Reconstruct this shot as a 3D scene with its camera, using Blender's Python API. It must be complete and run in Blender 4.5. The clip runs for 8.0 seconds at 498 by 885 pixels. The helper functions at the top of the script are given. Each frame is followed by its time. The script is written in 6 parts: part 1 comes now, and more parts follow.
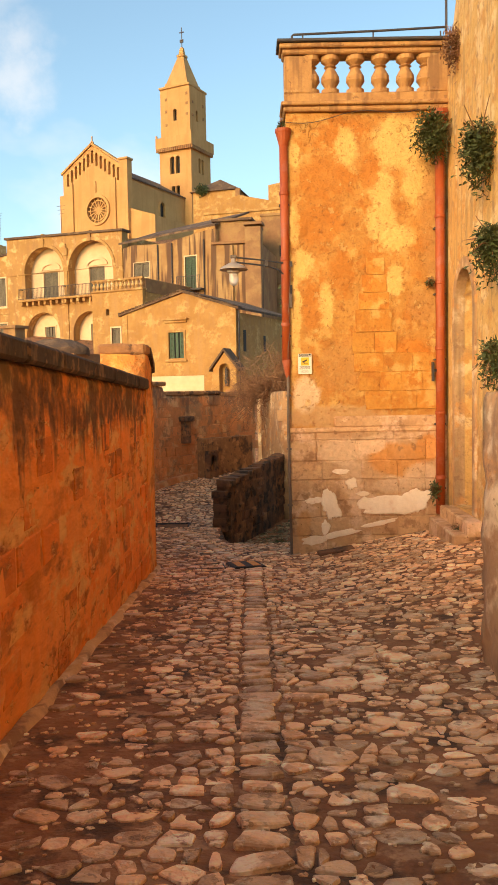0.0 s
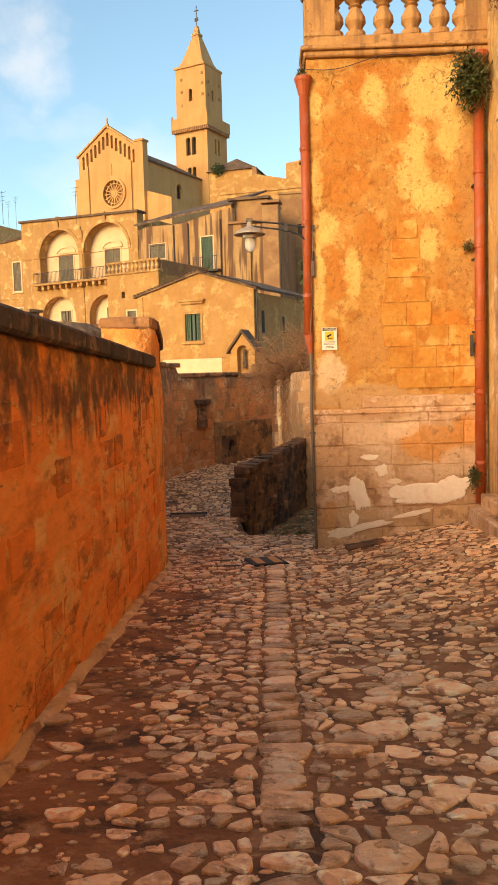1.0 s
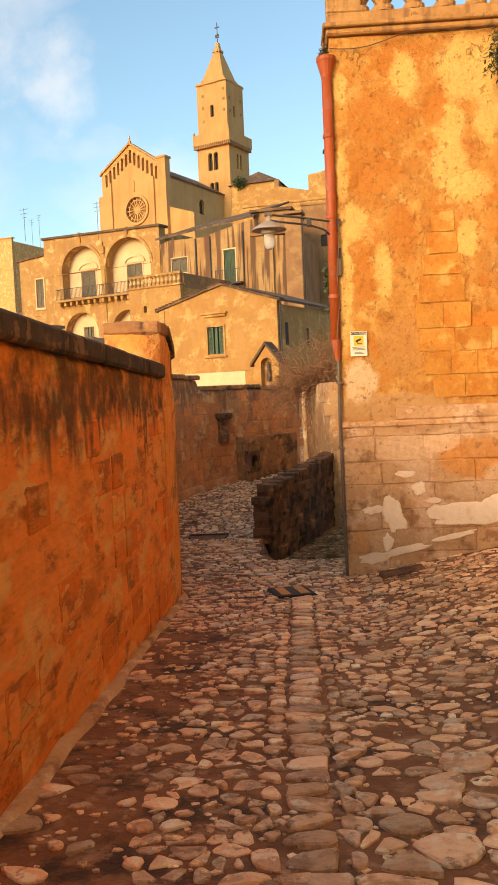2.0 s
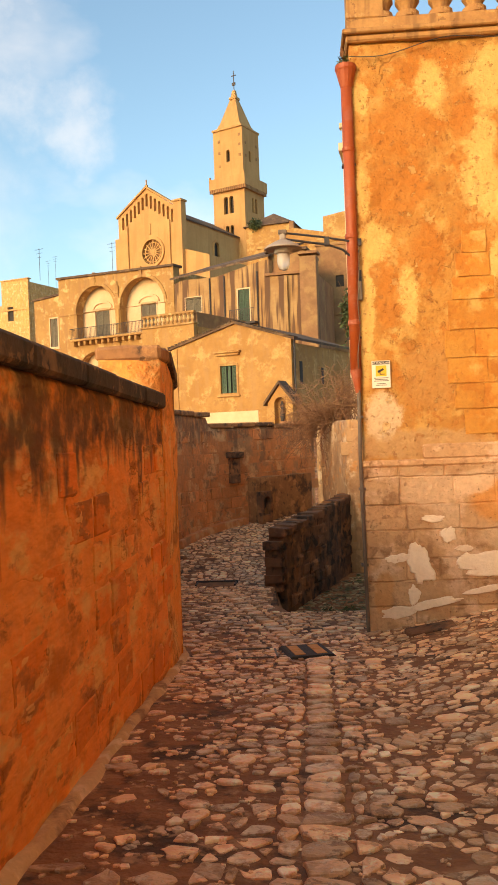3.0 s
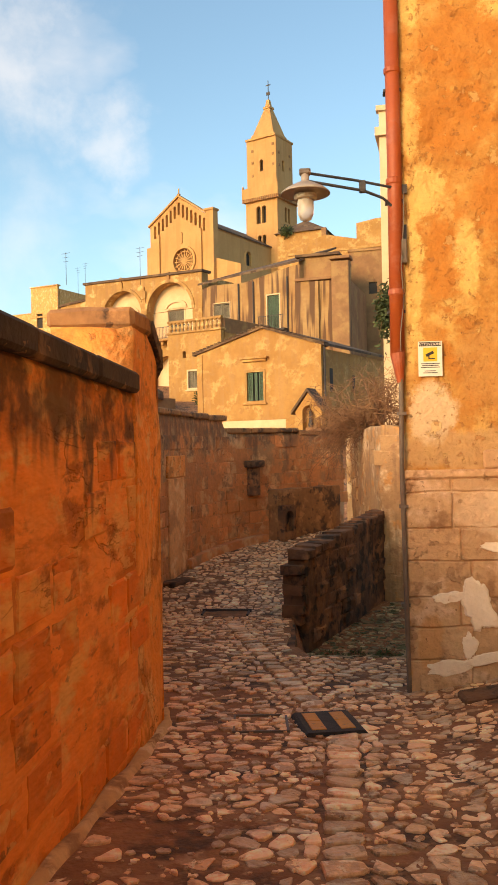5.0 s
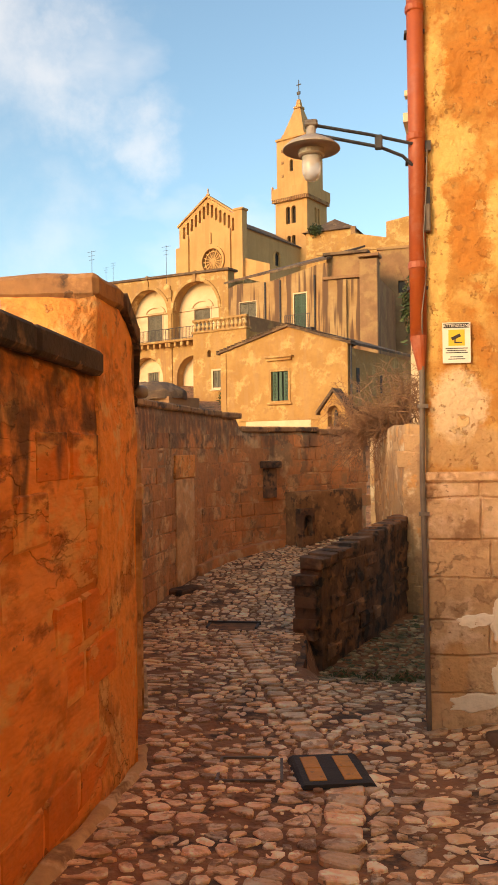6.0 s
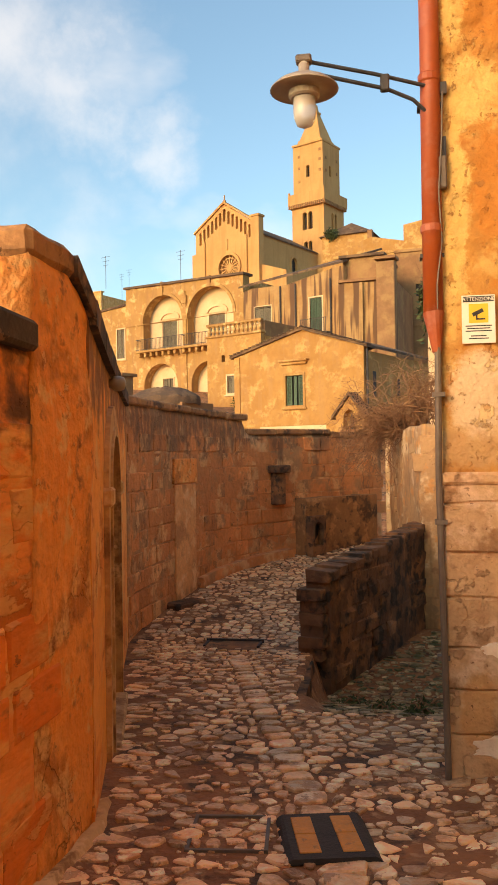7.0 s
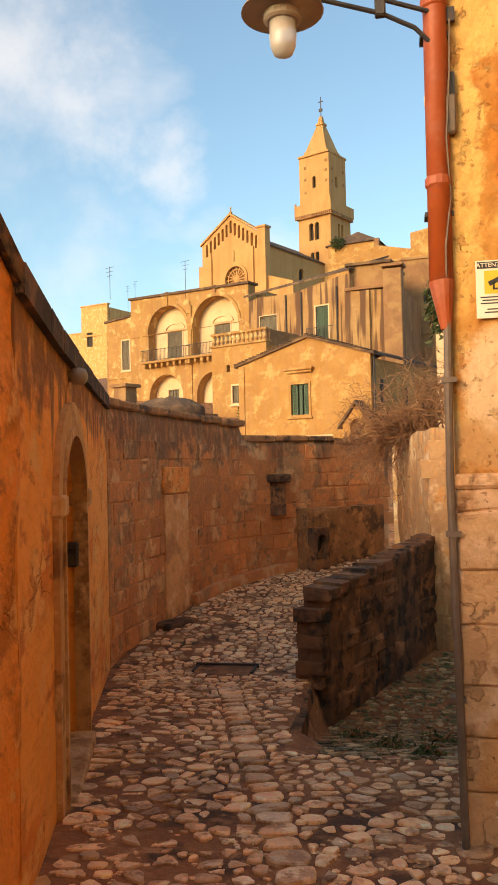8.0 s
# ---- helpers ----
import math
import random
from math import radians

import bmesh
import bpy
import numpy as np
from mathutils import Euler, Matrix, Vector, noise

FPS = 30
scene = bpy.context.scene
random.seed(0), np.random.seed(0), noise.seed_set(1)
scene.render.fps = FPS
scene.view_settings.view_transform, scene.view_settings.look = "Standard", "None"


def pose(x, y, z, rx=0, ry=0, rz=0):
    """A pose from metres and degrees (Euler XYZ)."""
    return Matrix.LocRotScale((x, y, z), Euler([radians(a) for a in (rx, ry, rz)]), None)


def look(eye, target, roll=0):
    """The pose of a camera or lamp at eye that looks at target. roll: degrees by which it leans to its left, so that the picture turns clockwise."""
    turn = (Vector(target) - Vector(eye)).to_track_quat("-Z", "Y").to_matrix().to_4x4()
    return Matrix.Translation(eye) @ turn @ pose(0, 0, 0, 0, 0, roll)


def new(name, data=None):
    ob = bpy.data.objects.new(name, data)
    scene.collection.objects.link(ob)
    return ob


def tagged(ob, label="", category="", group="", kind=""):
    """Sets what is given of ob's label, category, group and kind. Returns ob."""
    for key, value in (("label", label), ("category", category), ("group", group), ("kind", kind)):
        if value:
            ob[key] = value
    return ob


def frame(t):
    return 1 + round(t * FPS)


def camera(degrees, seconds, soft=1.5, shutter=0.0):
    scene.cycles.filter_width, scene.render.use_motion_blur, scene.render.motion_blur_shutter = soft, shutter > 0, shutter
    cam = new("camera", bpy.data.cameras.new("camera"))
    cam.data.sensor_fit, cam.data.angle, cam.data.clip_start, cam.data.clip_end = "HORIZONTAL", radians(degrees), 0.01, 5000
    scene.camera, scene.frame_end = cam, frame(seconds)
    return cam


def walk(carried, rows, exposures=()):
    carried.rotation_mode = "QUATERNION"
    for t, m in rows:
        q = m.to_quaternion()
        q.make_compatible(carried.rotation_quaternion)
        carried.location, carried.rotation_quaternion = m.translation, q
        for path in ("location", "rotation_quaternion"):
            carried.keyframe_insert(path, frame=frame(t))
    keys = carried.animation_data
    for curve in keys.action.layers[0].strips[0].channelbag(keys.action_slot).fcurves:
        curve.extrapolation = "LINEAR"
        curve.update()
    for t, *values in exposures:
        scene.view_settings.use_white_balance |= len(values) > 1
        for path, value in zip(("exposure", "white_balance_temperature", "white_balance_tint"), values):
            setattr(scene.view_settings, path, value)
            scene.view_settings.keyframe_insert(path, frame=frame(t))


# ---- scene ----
cam = camera(33.8, 8.0, soft=1.7)
METRES, EYE, TILT, LEAN, TURN = 8.4, 1.53, 2.0, 0.0, 0.0
ROWS = [
    (0.0, 0.0, 0.0, 0.0, -0.1, -5.52, 1.0),
    (0.5, -0.0002, 0.0712, -0.0077, 0.34, -6.12, 1.16),
    (1.0, -0.0, 0.139, -0.0136, 1.2, -6.62, 1.67),
    (1.5, 0.0054, 0.2056, -0.017, 2.09, -6.51, 2.39),
    (2.0, 0.0026, 0.2678, -0.0244, 2.92, -5.57, 2.55),
    (3.5, -0.0002, 0.4488, -0.043, 4.08, -1.95, 2.13),
    (4.0, -0.0005, 0.5137, -0.0472, 4.25, -1.89, 2.17),
    (4.5, -0.0035, 0.5756, -0.0534, 4.9, -1.94, 1.94),
    (5.0, 0.0042, 0.6405, -0.0616, 6.02, -1.77, 1.4),
    (6.5, 0.0275, 0.8198, -0.0767, 8.76, -1.5, 1.07),
    (7.0, 0.0324, 0.8793, -0.0843, 9.32, -1.09, 1.21),
    (7.5, 0.0394, 0.9363, -0.0895, 9.83, -0.49, 1.35),
    (8.0, 0.0385, 0.9917, -0.097, 9.94, -0.23, 1.62),
]
walk(cam, [(t, pose(0, 0, EYE, TILT, LEAN, TURN) @ pose(METRES * x, METRES * y, METRES * z, 90 + pitch, roll, yaw)) for t, x, y, z, yaw, pitch, roll in ROWS],
     exposures=((0.0, 1.13, 8300, 19), (8.0, 1.13, 8300, 19)))

# ---- world and sun ----
SUN_ELEV, SUN_X, SUN_Y = 17.0, -0.56, -0.829  # the sun stands low, behind and to the left
wd = bpy.data.worlds.new("sky")
scene.world = wd
wd.use_nodes = True
wn, wl = wd.node_tree.nodes, wd.node_tree.links
wn.clear()
w_out = wn.new("ShaderNodeOutputWorld")
w_bg = wn.new("ShaderNodeBackground")
w_sky = wn.new("ShaderNodeTexSky")
w_sky.sky_type, w_sky.sun_disc = "NISHITA", False
w_sky.sun_elevation = radians(SUN_ELEV)
w_sky.sun_rotation = math.atan2(SUN_X, SUN_Y)
w_sky.air_density, w_sky.dust_density, w_sky.ozone_density = 1.0, 2.2, 2.0
w_tc = wn.new("ShaderNodeTexCoord")
w_map = wn.new("ShaderNodeMapping")
w_map.inputs["Scale"].default_value = (2.2, 2.2, 4.0)
w_map.inputs["Location"].default_value = (0.35, 0.0, 0.15)
w_noise = wn.new("ShaderNodeTexNoise")
w_noise.inputs["Scale"].default_value = 1.5
w_noise.inputs["Detail"].default_value = 6
w_noise.inputs["Roughness"].default_value = 0.5
w_ramp = wn.new("ShaderNodeValToRGB")
w_ramp.color_ramp.elements[0].position, w_ramp.color_ramp.elements[1].position = 0.56, 0.90
w_mix = wn.new("ShaderNodeMix")
w_mix.data_type = "RGBA"
w_mix.inputs[7].default_value = (3.7, 4.0, 4.3, 1)
wl.new(w_tc.outputs["Generated"], w_map.inputs["Vector"])
wl.new(w_map.outputs["Vector"], w_noise.inputs["Vector"])
wl.new(w_noise.outputs["Fac"], w_ramp.inputs["Fac"])
w_warp = wn.new("ShaderNodeVectorMath")  # ragged edge of the drifting cloud bank
w_warp.operation = "MULTIPLY_ADD"
w_warp.inputs[1].default_value = (0.34, 0.34, 0.34)
w_fine = wn.new("ShaderNodeTexNoise")
w_fine.inputs["Scale"].default_value, w_fine.inputs["Detail"].default_value, w_fine.inputs["Roughness"].default_value = 5.0, 7, 0.6
wl.new(w_tc.outputs["Generated"], w_fine.inputs["Vector"])
wl.new(w_fine.outputs["Color"], w_warp.inputs[0])
wl.new(w_tc.outputs["Generated"], w_warp.inputs[2])
cloud = None
for cloud_at, reach, thick in (((-0.50, 0.74, 0.45), 0.24, 0.80), ((-0.38, 0.82, 0.43), 0.15, 0.55), ((-0.325, 0.865, 0.385), 0.10, 0.48), ((-0.28, 0.90, 0.335), 0.075, 0.42), ((-0.37, 0.90, 0.23), 0.10, 0.25)):
    w_dist = wn.new("ShaderNodeVectorMath")
    w_dist.operation = "DISTANCE"
    w_dist.inputs[1].default_value = [q + 0.17 for q in cloud_at]
    wl.new(w_warp.outputs[0], w_dist.inputs[0])
    w_soft = wn.new("ShaderNodeMapRange")
    w_soft.interpolation_type = "SMOOTHSTEP"
    for key, val in zip(("From Min", "From Max", "To Min", "To Max"), (reach, 0.0, 0.0, thick)):
        w_soft.inputs[key].default_value = val
    wl.new(w_dist.outputs["Value"], w_soft.inputs["Value"])
    w_max = wn.new("ShaderNodeMath")
    w_max.operation = "MAXIMUM"
    wl.new(cloud or w_ramp.outputs["Color"], w_max.inputs[0])
    wl.new(w_soft.outputs["Result"], w_max.inputs[1])
    cloud = w_max.outputs[0]
wl.new(cloud, w_mix.inputs[0])
w_tone = wn.new("ShaderNodeMix")
w_tone.data_type, w_tone.blend_type = "RGBA", "MULTIPLY"
w_tone.inputs[0].default_value = 1.0
w_tone.inputs[7].default_value = (0.78, 1.05, 1.07, 1)
wl.new(w_sky.outputs["Color"], w_tone.inputs[6])
wl.new(w_tone.outputs[2], w_mix.inputs[6])
wl.new(w_mix.outputs[2], w_bg.inputs["Color"])
w_bg.inputs["Strength"].default_value = 0.14
wl.new(w_bg.outputs["Background"], w_out.inputs["Surface"])

sun = new("sun", bpy.data.lights.new("sun", "SUN"))
sun.data.energy, sun.data.angle, sun.data.color = 1.06, radians(24), (1.0, 0.435, 0.17)
ce = math.cos(radians(SUN_ELEV))
sun.matrix_basis = look((0, 0, 30), (-SUN_X * ce * 10, -SUN_Y * ce * 10, 30 - math.sin(radians(SUN_ELEV)) * 10))


# ---- materials ----
def mat(name, base, alt, scale=2.0, rough=0.88, bump=0.35, fine=22.0, vary=0.25, streak=None, streak_amt=0.0,
        streak_size=(7, 7, 0.7), spots=None, spot_scale=1.2, spot_at=(0.50, 0.62), blobs=(), streak_at=(0.5, 0.66), pits=0.0, world=False, blob_wob=0.55, blob_edge=(1.2, 0.88), blob_mix=0.8, metal=0.0, top=None, rand=0.0, dist=0.02, flakes=(), cracks=0.0, crack_scale=2.2, stretch=None):
    m = bpy.data.materials.new(name)
    m.use_nodes = True
    n, l = m.node_tree.nodes, m.node_tree.links
    b = n["Principled BSDF"]
    tc = n.new("ShaderNodeTexCoord")
    place = n.new("ShaderNodeNewGeometry").outputs["Position"] if world else tc.outputs["Object"]

    if stretch:
        st = n.new("ShaderNodeMapping")
        st.inputs["Scale"].default_value = stretch
        l.new(place, st.inputs["Vector"])
        place = st.outputs["Vector"]

    def noise_node(s, detail=5, size=None):
        t = n.new("ShaderNodeTexNoise")
        t.inputs["Scale"].default_value, t.inputs["Detail"].default_value, t.inputs["Roughness"].default_value = s, detail, 0.62
        if size:
            mp = n.new("ShaderNodeMapping")
            mp.inputs["Scale"].default_value = size
            l.new(place, mp.inputs["Vector"])
            l.new(mp.outputs["Vector"], t.inputs["Vector"])
        else:
            l.new(place, t.inputs["Vector"])
        return t.outputs["Fac"]

    def ramp(src, a, c):
        r = n.new("ShaderNodeMapRange")
        r.interpolation_type = "SMOOTHSTEP"
        r.inputs["From Min"].default_value, r.inputs["From Max"].default_value = a, c
        l.new(src, r.inputs["Value"])
        return r.outputs["Result"]

    def mix(fac, a, c, kind="MIX"):
        x = n.new("ShaderNodeMix")
        x.data_type, x.blend_type = "RGBA", kind
        for sock, v in ((0, fac), (6, a), (7, c)):
            if hasattr(v, "links"):
                l.new(v, x.inputs[sock])
            else:
                x.inputs[sock].default_value = v if sock == 0 else (*v, 1)
        return x.outputs[2]

    def math_node(op, a, c):
        x = n.new("ShaderNodeMath")
        x.operation = op
        for i, v in enumerate((a, c)):
            if hasattr(v, "links"):
                l.new(v, x.inputs[i])
            else:
                x.inputs[i].default_value = v
        return x.outputs[0]

    col = mix(ramp(noise_node(scale), 0.35, 0.65), base, alt)
    if spots:
        for k, (sc, at) in enumerate(zip(spots, (spot_at, (spot_at[0] + 0.02, spot_at[1] + 0.02), (spot_at[0] + 0.05, spot_at[1] + 0.05)))):
            col = mix(ramp(noise_node(spot_scale * (1 + 0.7 * k) + 0.37 * k, 7), *at), col, sc)
    if blobs:  # single patches of old plaster at their own places on the wall
        wob = n.new("ShaderNodeTexNoise")
        wob.inputs["Scale"].default_value, wob.inputs["Detail"].default_value, wob.inputs["Roughness"].default_value = 3.6, 9, 0.8
        l.new(place, wob.inputs["Vector"])
        sub = n.new("ShaderNodeVectorMath")
        sub.operation = "MULTIPLY_ADD"
        sub.inputs[1].default_value = (blob_wob, 0.0, blob_wob)
        l.new(wob.outputs["Color"], sub.inputs[0])
        l.new(place, sub.inputs[2])
        for cx, cz, rx, rz, bc in blobs:
            mp = n.new("ShaderNodeMapping")
            mp.inputs["Location"].default_value = (-(cx + blob_wob / 2) / rx, 0, -(cz + blob_wob / 2) / rz)
            mp.inputs["Scale"].default_value = (1 / rx, 0, 1 / rz)
            l.new(sub.outputs[0], mp.inputs["Vector"])
            ln = n.new("ShaderNodeVectorMath")
            ln.operation = "LENGTH"
            l.new(mp.outputs["Vector"], ln.inputs[0])
            col = mix(math_node("MULTIPLY", ramp(ln.outputs["Value"], *blob_edge), blob_mix), col, bc)
    relief = []
    for sc, at, fc, amount in flakes:  # crisp-edged scales of old paint and plaster
        f = ramp(noise_node(sc, 9), at, at + 0.03)
        col = mix(math_node("MULTIPLY", f, amount), col, fc)
        relief.append(math_node("MULTIPLY", f, 0.3))
    if cracks:  # thin wandering cracks in patches
        wv = n.new("ShaderNodeTexNoise")
        wv.inputs["Scale"].default_value, wv.inputs["Detail"].default_value = 5.0, 5
        l.new(place, wv.inputs["Vector"])
        shift = n.new("ShaderNodeVectorMath")
        shift.operation = "MULTIPLY_ADD"
        shift.inputs[1].default_value = (0.4, 0.4, 0.4)
        l.new(wv.outputs["Color"], shift.inputs[0])
        l.new(place, shift.inputs[2])
        vo = n.new("ShaderNodeTexVoronoi")
        vo.feature = "DISTANCE_TO_EDGE"
        vo.inputs["Scale"].default_value = crack_scale
        l.new(shift.outputs[0], vo.inputs["Vector"])
        line = math_node("MULTIPLY", ramp(vo.outputs["Distance"], 0.018, 0.003), ramp(noise_node(1.3, 4), 0.54, 0.66))
        col = mix(math_node("MULTIPLY", line, cracks), col, tuple(0.25 * q for q in base))
        relief.append(math_node("MULTIPLY", line, -0.6))
    grain = noise_node(fine, 8)
    v = math_node("ADD", math_node("MULTIPLY", grain, 2 * vary), 1 - vary)
    if rand:
        oi = n.new("ShaderNodeObjectInfo")
        ge = n.new("ShaderNodeNewGeometry")
        rr = math_node("FRACT", math_node("ADD", oi.outputs["Random"], ge.outputs["Random Per Island"]), 0.0)
        v = math_node("MULTIPLY", v, math_node("ADD", math_node("MULTIPLY", rr, 2 * rand), 1 - rand))
    cc = n.new("ShaderNodeCombineColor")
    for i in range(3):
        l.new(v, cc.inputs[i])
    col = mix(1.0, col, cc.outputs[0], "MULTIPLY")
    if pits:  # small dark holes in the plaster
        hole = ramp(noise_node(fine * 1.4, 4), 0.635, 0.69)
        col = mix(math_node("MULTIPLY", math_node("MULTIPLY", hole, ramp(noise_node(1.7, 3), 0.42, 0.6)), pits), col, (0.16, 0.07, 0.025))
    if streak:
        s = noise_node(1.0, 2, streak_size)
        if top is not None:  # stains that run down from a coping
            sp = n.new("ShaderNodeSeparateXYZ")
            l.new(place, sp.inputs[0])
            g = n.new("ShaderNodeMapRange")
            for key, val in zip(("From Min", "From Max", "To Min", "To Max"), (top[0], top[1], -0.30, 0.30)):
                g.inputs[key].default_value = val
            l.new(sp.outputs["Z"], g.inputs["Value"])
            s = math_node("ADD", s, g.outputs["Result"])
            blot = ramp(math_node("ADD", noise_node(2.4, 8), math_node("MULTIPLY", math_node("SUBTRACT", g.outputs["Result"], 0.03), 1.5)), 0.5, 0.64)
            s = math_node("MAXIMUM", ramp(s, *streak_at), blot)
            s = math_node("MULTIPLY", s, ramp(noise_node(9.0, 7, (1, 1, 0.35)), 0.28, 0.56))
        else:
            s = ramp(s, *streak_at)
        col = mix(math_node("MULTIPLY", s, streak_amt), col, streak)
    l.new(col, b.inputs["Base Color"])
    rg = math_node("ADD", math_node("MULTIPLY", grain, 0.25), rough - 0.12)
    l.new(rg, b.inputs["Roughness"])
    b.inputs["Metallic"].default_value = metal
    if bump:
        h = math_node("ADD", math_node("MULTIPLY", grain, 0.5), noise_node(fine * 0.25, 4))
        for q in relief:
            h = math_node("ADD", h, q)
        bp = n.new("ShaderNodeBump")
        bp.inputs["Strength"].default_value, bp.inputs["Distance"].default_value = bump, dist
        l.new(h, bp.inputs["Height"])
        l.new(bp.outputs["Normal"], b.inputs["Normal"])
    return m


M_DIRT = mat("street_mortar", (0.225, 0.088, 0.035), (0.32, 0.138, 0.058), 1.3, 0.8, 1.0, 18, 0.4, spots=((0.085, 0.042, 0.022), (0.36, 0.18, 0.085), (0.46, 0.26, 0.14)), spot_scale=2.3, dist=0.03)
M_COBBLE = mat("cobble_stone", (0.95, 0.615, 0.355), (0.84, 0.485, 0.25), 5.0, 0.40, 0.9, 26, 0.34, rand=0.42, spots=((0.58, 0.31, 0.15), (0.95, 0.74, 0.50)), spot_scale=3.4, spot_at=(0.50, 0.60), dist=0.02, world=True,
               flakes=((7.0, 0.58, (0.30, 0.14, 0.065), 0.6), (15.0, 0.60, (0.92, 0.76, 0.56), 0.6)))
# moss on the stones, plus the lower passage's shade put into a darker colour
M_MOSSY_SHADE = mat("mossy_shaded_cobble_stone", (0.34, 0.25, 0.13), (0.24, 0.17, 0.085), 5.0, 0.6, 0.9, 26, 0.3, rand=0.35, spots=((0.07, 0.085, 0.03), (0.5, 0.38, 0.22), (0.06, 0.05, 0.025)), spot_scale=2.6, spot_at=(0.48, 0.58), world=True)
M_LWALL = mat("orange_plaster", (0.93, 0.285, 0.066), (0.94, 0.335, 0.094), 1.3, 0.9, 0.9, 12, 0.24, dist=0.03, streak=(0.055, 0.034, 0.024), streak_amt=0.86,
              streak_size=(0.3, 10.0, 0.10), stretch=(1, 0.42, 1), spots=((0.62, 0.18, 0.035), (0.88, 0.44, 0.16), (0.52, 0.15, 0.035)), spot_scale=2.0, top=(0.66, 1.70), streak_at=(0.46, 0.62), world=True, pits=0.7,
              flakes=((3.4, 0.60, (0.90, 0.46, 0.17), 0.7), (5.5, 0.64, (0.46, 0.13, 0.032), 0.6)), cracks=0.4)
M_COPING = mat("weathered_coping", (0.085, 0.056, 0.040), (0.046, 0.033, 0.027), 2.5, 0.92, 0.8, 18, 0.35, spots=((0.22, 0.125, 0.07), (0.035, 0.03, 0.027)), spot_scale=2.2, world=True, flakes=((6.0, 0.60, (0.34, 0.18, 0.09), 0.6),))
M_CAP = mat("pier_cap_stone", (0.42, 0.205, 0.085), (0.32, 0.15, 0.068), 2.5, 0.92, 0.8, 16, 0.3, spots=((0.12, 0.07, 0.045), (0.56, 0.28, 0.12)), spot_scale=2.2, world=True, flakes=((5.0, 0.60, (0.09, 0.055, 0.038), 0.7),), cracks=0.2)
M_SURROUND = mat("door_surround_stone", (0.66, 0.40, 0.20), (0.58, 0.32, 0.14), 2.5, 0.9, 0.7, 16, 0.25, spots=((0.30, 0.15, 0.07), (0.74, 0.50, 0.29)), spot_scale=2.4, world=True)
M_PIER = mat("pier_plaster", (0.93, 0.33, 0.08), (0.93, 0.39, 0.12), 1.4, 0.9, 1.0, 12, 0.28, pits=0.6, spots=((0.60, 0.21, 0.05), (0.88, 0.48, 0.19), (0.48, 0.18, 0.06)), spot_scale=2.2, dist=0.04,
             flakes=((3.6, 0.61, (0.88, 0.50, 0.22), 0.6), (6.0, 0.66, (0.50, 0.17, 0.05), 0.5)), cracks=0.4)
YP, OP, RP, GP, BP = (0.74, 0.48, 0.165), (0.49, 0.175, 0.030), (0.56, 0.185, 0.024), (0.70, 0.53, 0.34), (0.46, 0.22, 0.065)
M_FACADE = mat("peeling_orange_plaster", (0.46, 0.205, 0.048), (0.53, 0.26, 0.066), 1.4, 0.9, 0.9, 17, 0.28, blob_mix=0.78, blob_edge=(1.30, 0.78), blob_wob=0.42, pits=0.8,
               spots=((0.49, 0.18, 0.032), (0.58, 0.33, 0.10), (0.42, 0.155, 0.032)), spot_scale=1.9, spot_at=(0.47, 0.62), dist=0.03,
               flakes=((5.2, 0.61, (0.68, 0.44, 0.17), 0.5), (7.5, 0.60, (0.44, 0.165, 0.035), 0.5), (12.0, 0.61, (0.34, 0.15, 0.05), 0.6)), cracks=0.25, crack_scale=1.8,
               blobs=((0.92, 6.40, 0.17, 0.28, YP), (1.80, 6.48, 0.44, 0.38, YP), (1.48, 5.78, 0.19, 0.26, YP), (2.05, 5.84, 0.24, 0.30, YP), (1.48, 5.25, 0.22, 0.34, YP), (1.72, 5.00, 0.26, 0.18, YP), (0.22, 4.62, 0.19, 0.22, YP),
                      (1.68, 4.38, 0.13, 0.26, YP), (0.07, 3.75, 0.10, 0.75, YP), (0.10, 6.3, 0.10, 0.2, YP), (0.10, 5.2, 0.08, 0.3, YP), (0.58, 3.95, 0.12, 0.35, YP),
                      (0.55, 5.95, 0.34, 0.30, OP), (0.50, 5.25, 0.34, 0.32, OP), (0.36, 3.95, 0.16, 0.36, OP), (2.30, 5.2, 0.22, 0.9, BP), (2.15, 3.95, 0.26, 0.28, BP), (1.30, 6.05, 0.14, 0.3, OP), (0.85, 4.5, 0.2, 0.3, OP),
                      (1.93, 3.02, 0.36, 0.40, RP), (0.80, 3.0, 0.30, 0.4, BP), (0.6, 2.22, 0.9, 0.17, (0.52, 0.32, 0.15)), (0.25, 2.58, 0.19, 0.26, GP)))
SP = (0.72, 0.50, 0.31)
M_TUFA = mat("tufa_block", (0.64, 0.405, 0.22), (0.54, 0.32, 0.165), 1.8, 0.92, 1.0, 16, 0.26, rand=0.10, pits=0.8, spots=((0.70, 0.48, 0.31), (0.38, 0.21, 0.105)), spot_scale=2.0, dist=0.03, world=True,
             flakes=((4.5, 0.61, (0.34, 0.19, 0.095), 0.6),), cracks=0.3,
             blob_wob=0.26, blob_edge=(1.25, 0.85), blob_mix=0.8, blobs=((2.35, 0.42, 0.42, 0.26, (0.68, 0.30, 0.08)), (2.85, 0.60, 0.20, 0.20, (0.68, 0.30, 0.08)), (1.46, 0.58, 0.34, 0.20, SP), (1.62, 0.16, 0.16, 0.30, SP),
                                                                        (1.95, 0.66, 0.22, 0.13, SP), (2.30, 0.02, 0.30, 0.12, SP), (0.86, -0.62, 0.11, 0.24, (0.60, 0.31, 0.12)), (2.75, 0.15, 0.26, 0.2, SP)))
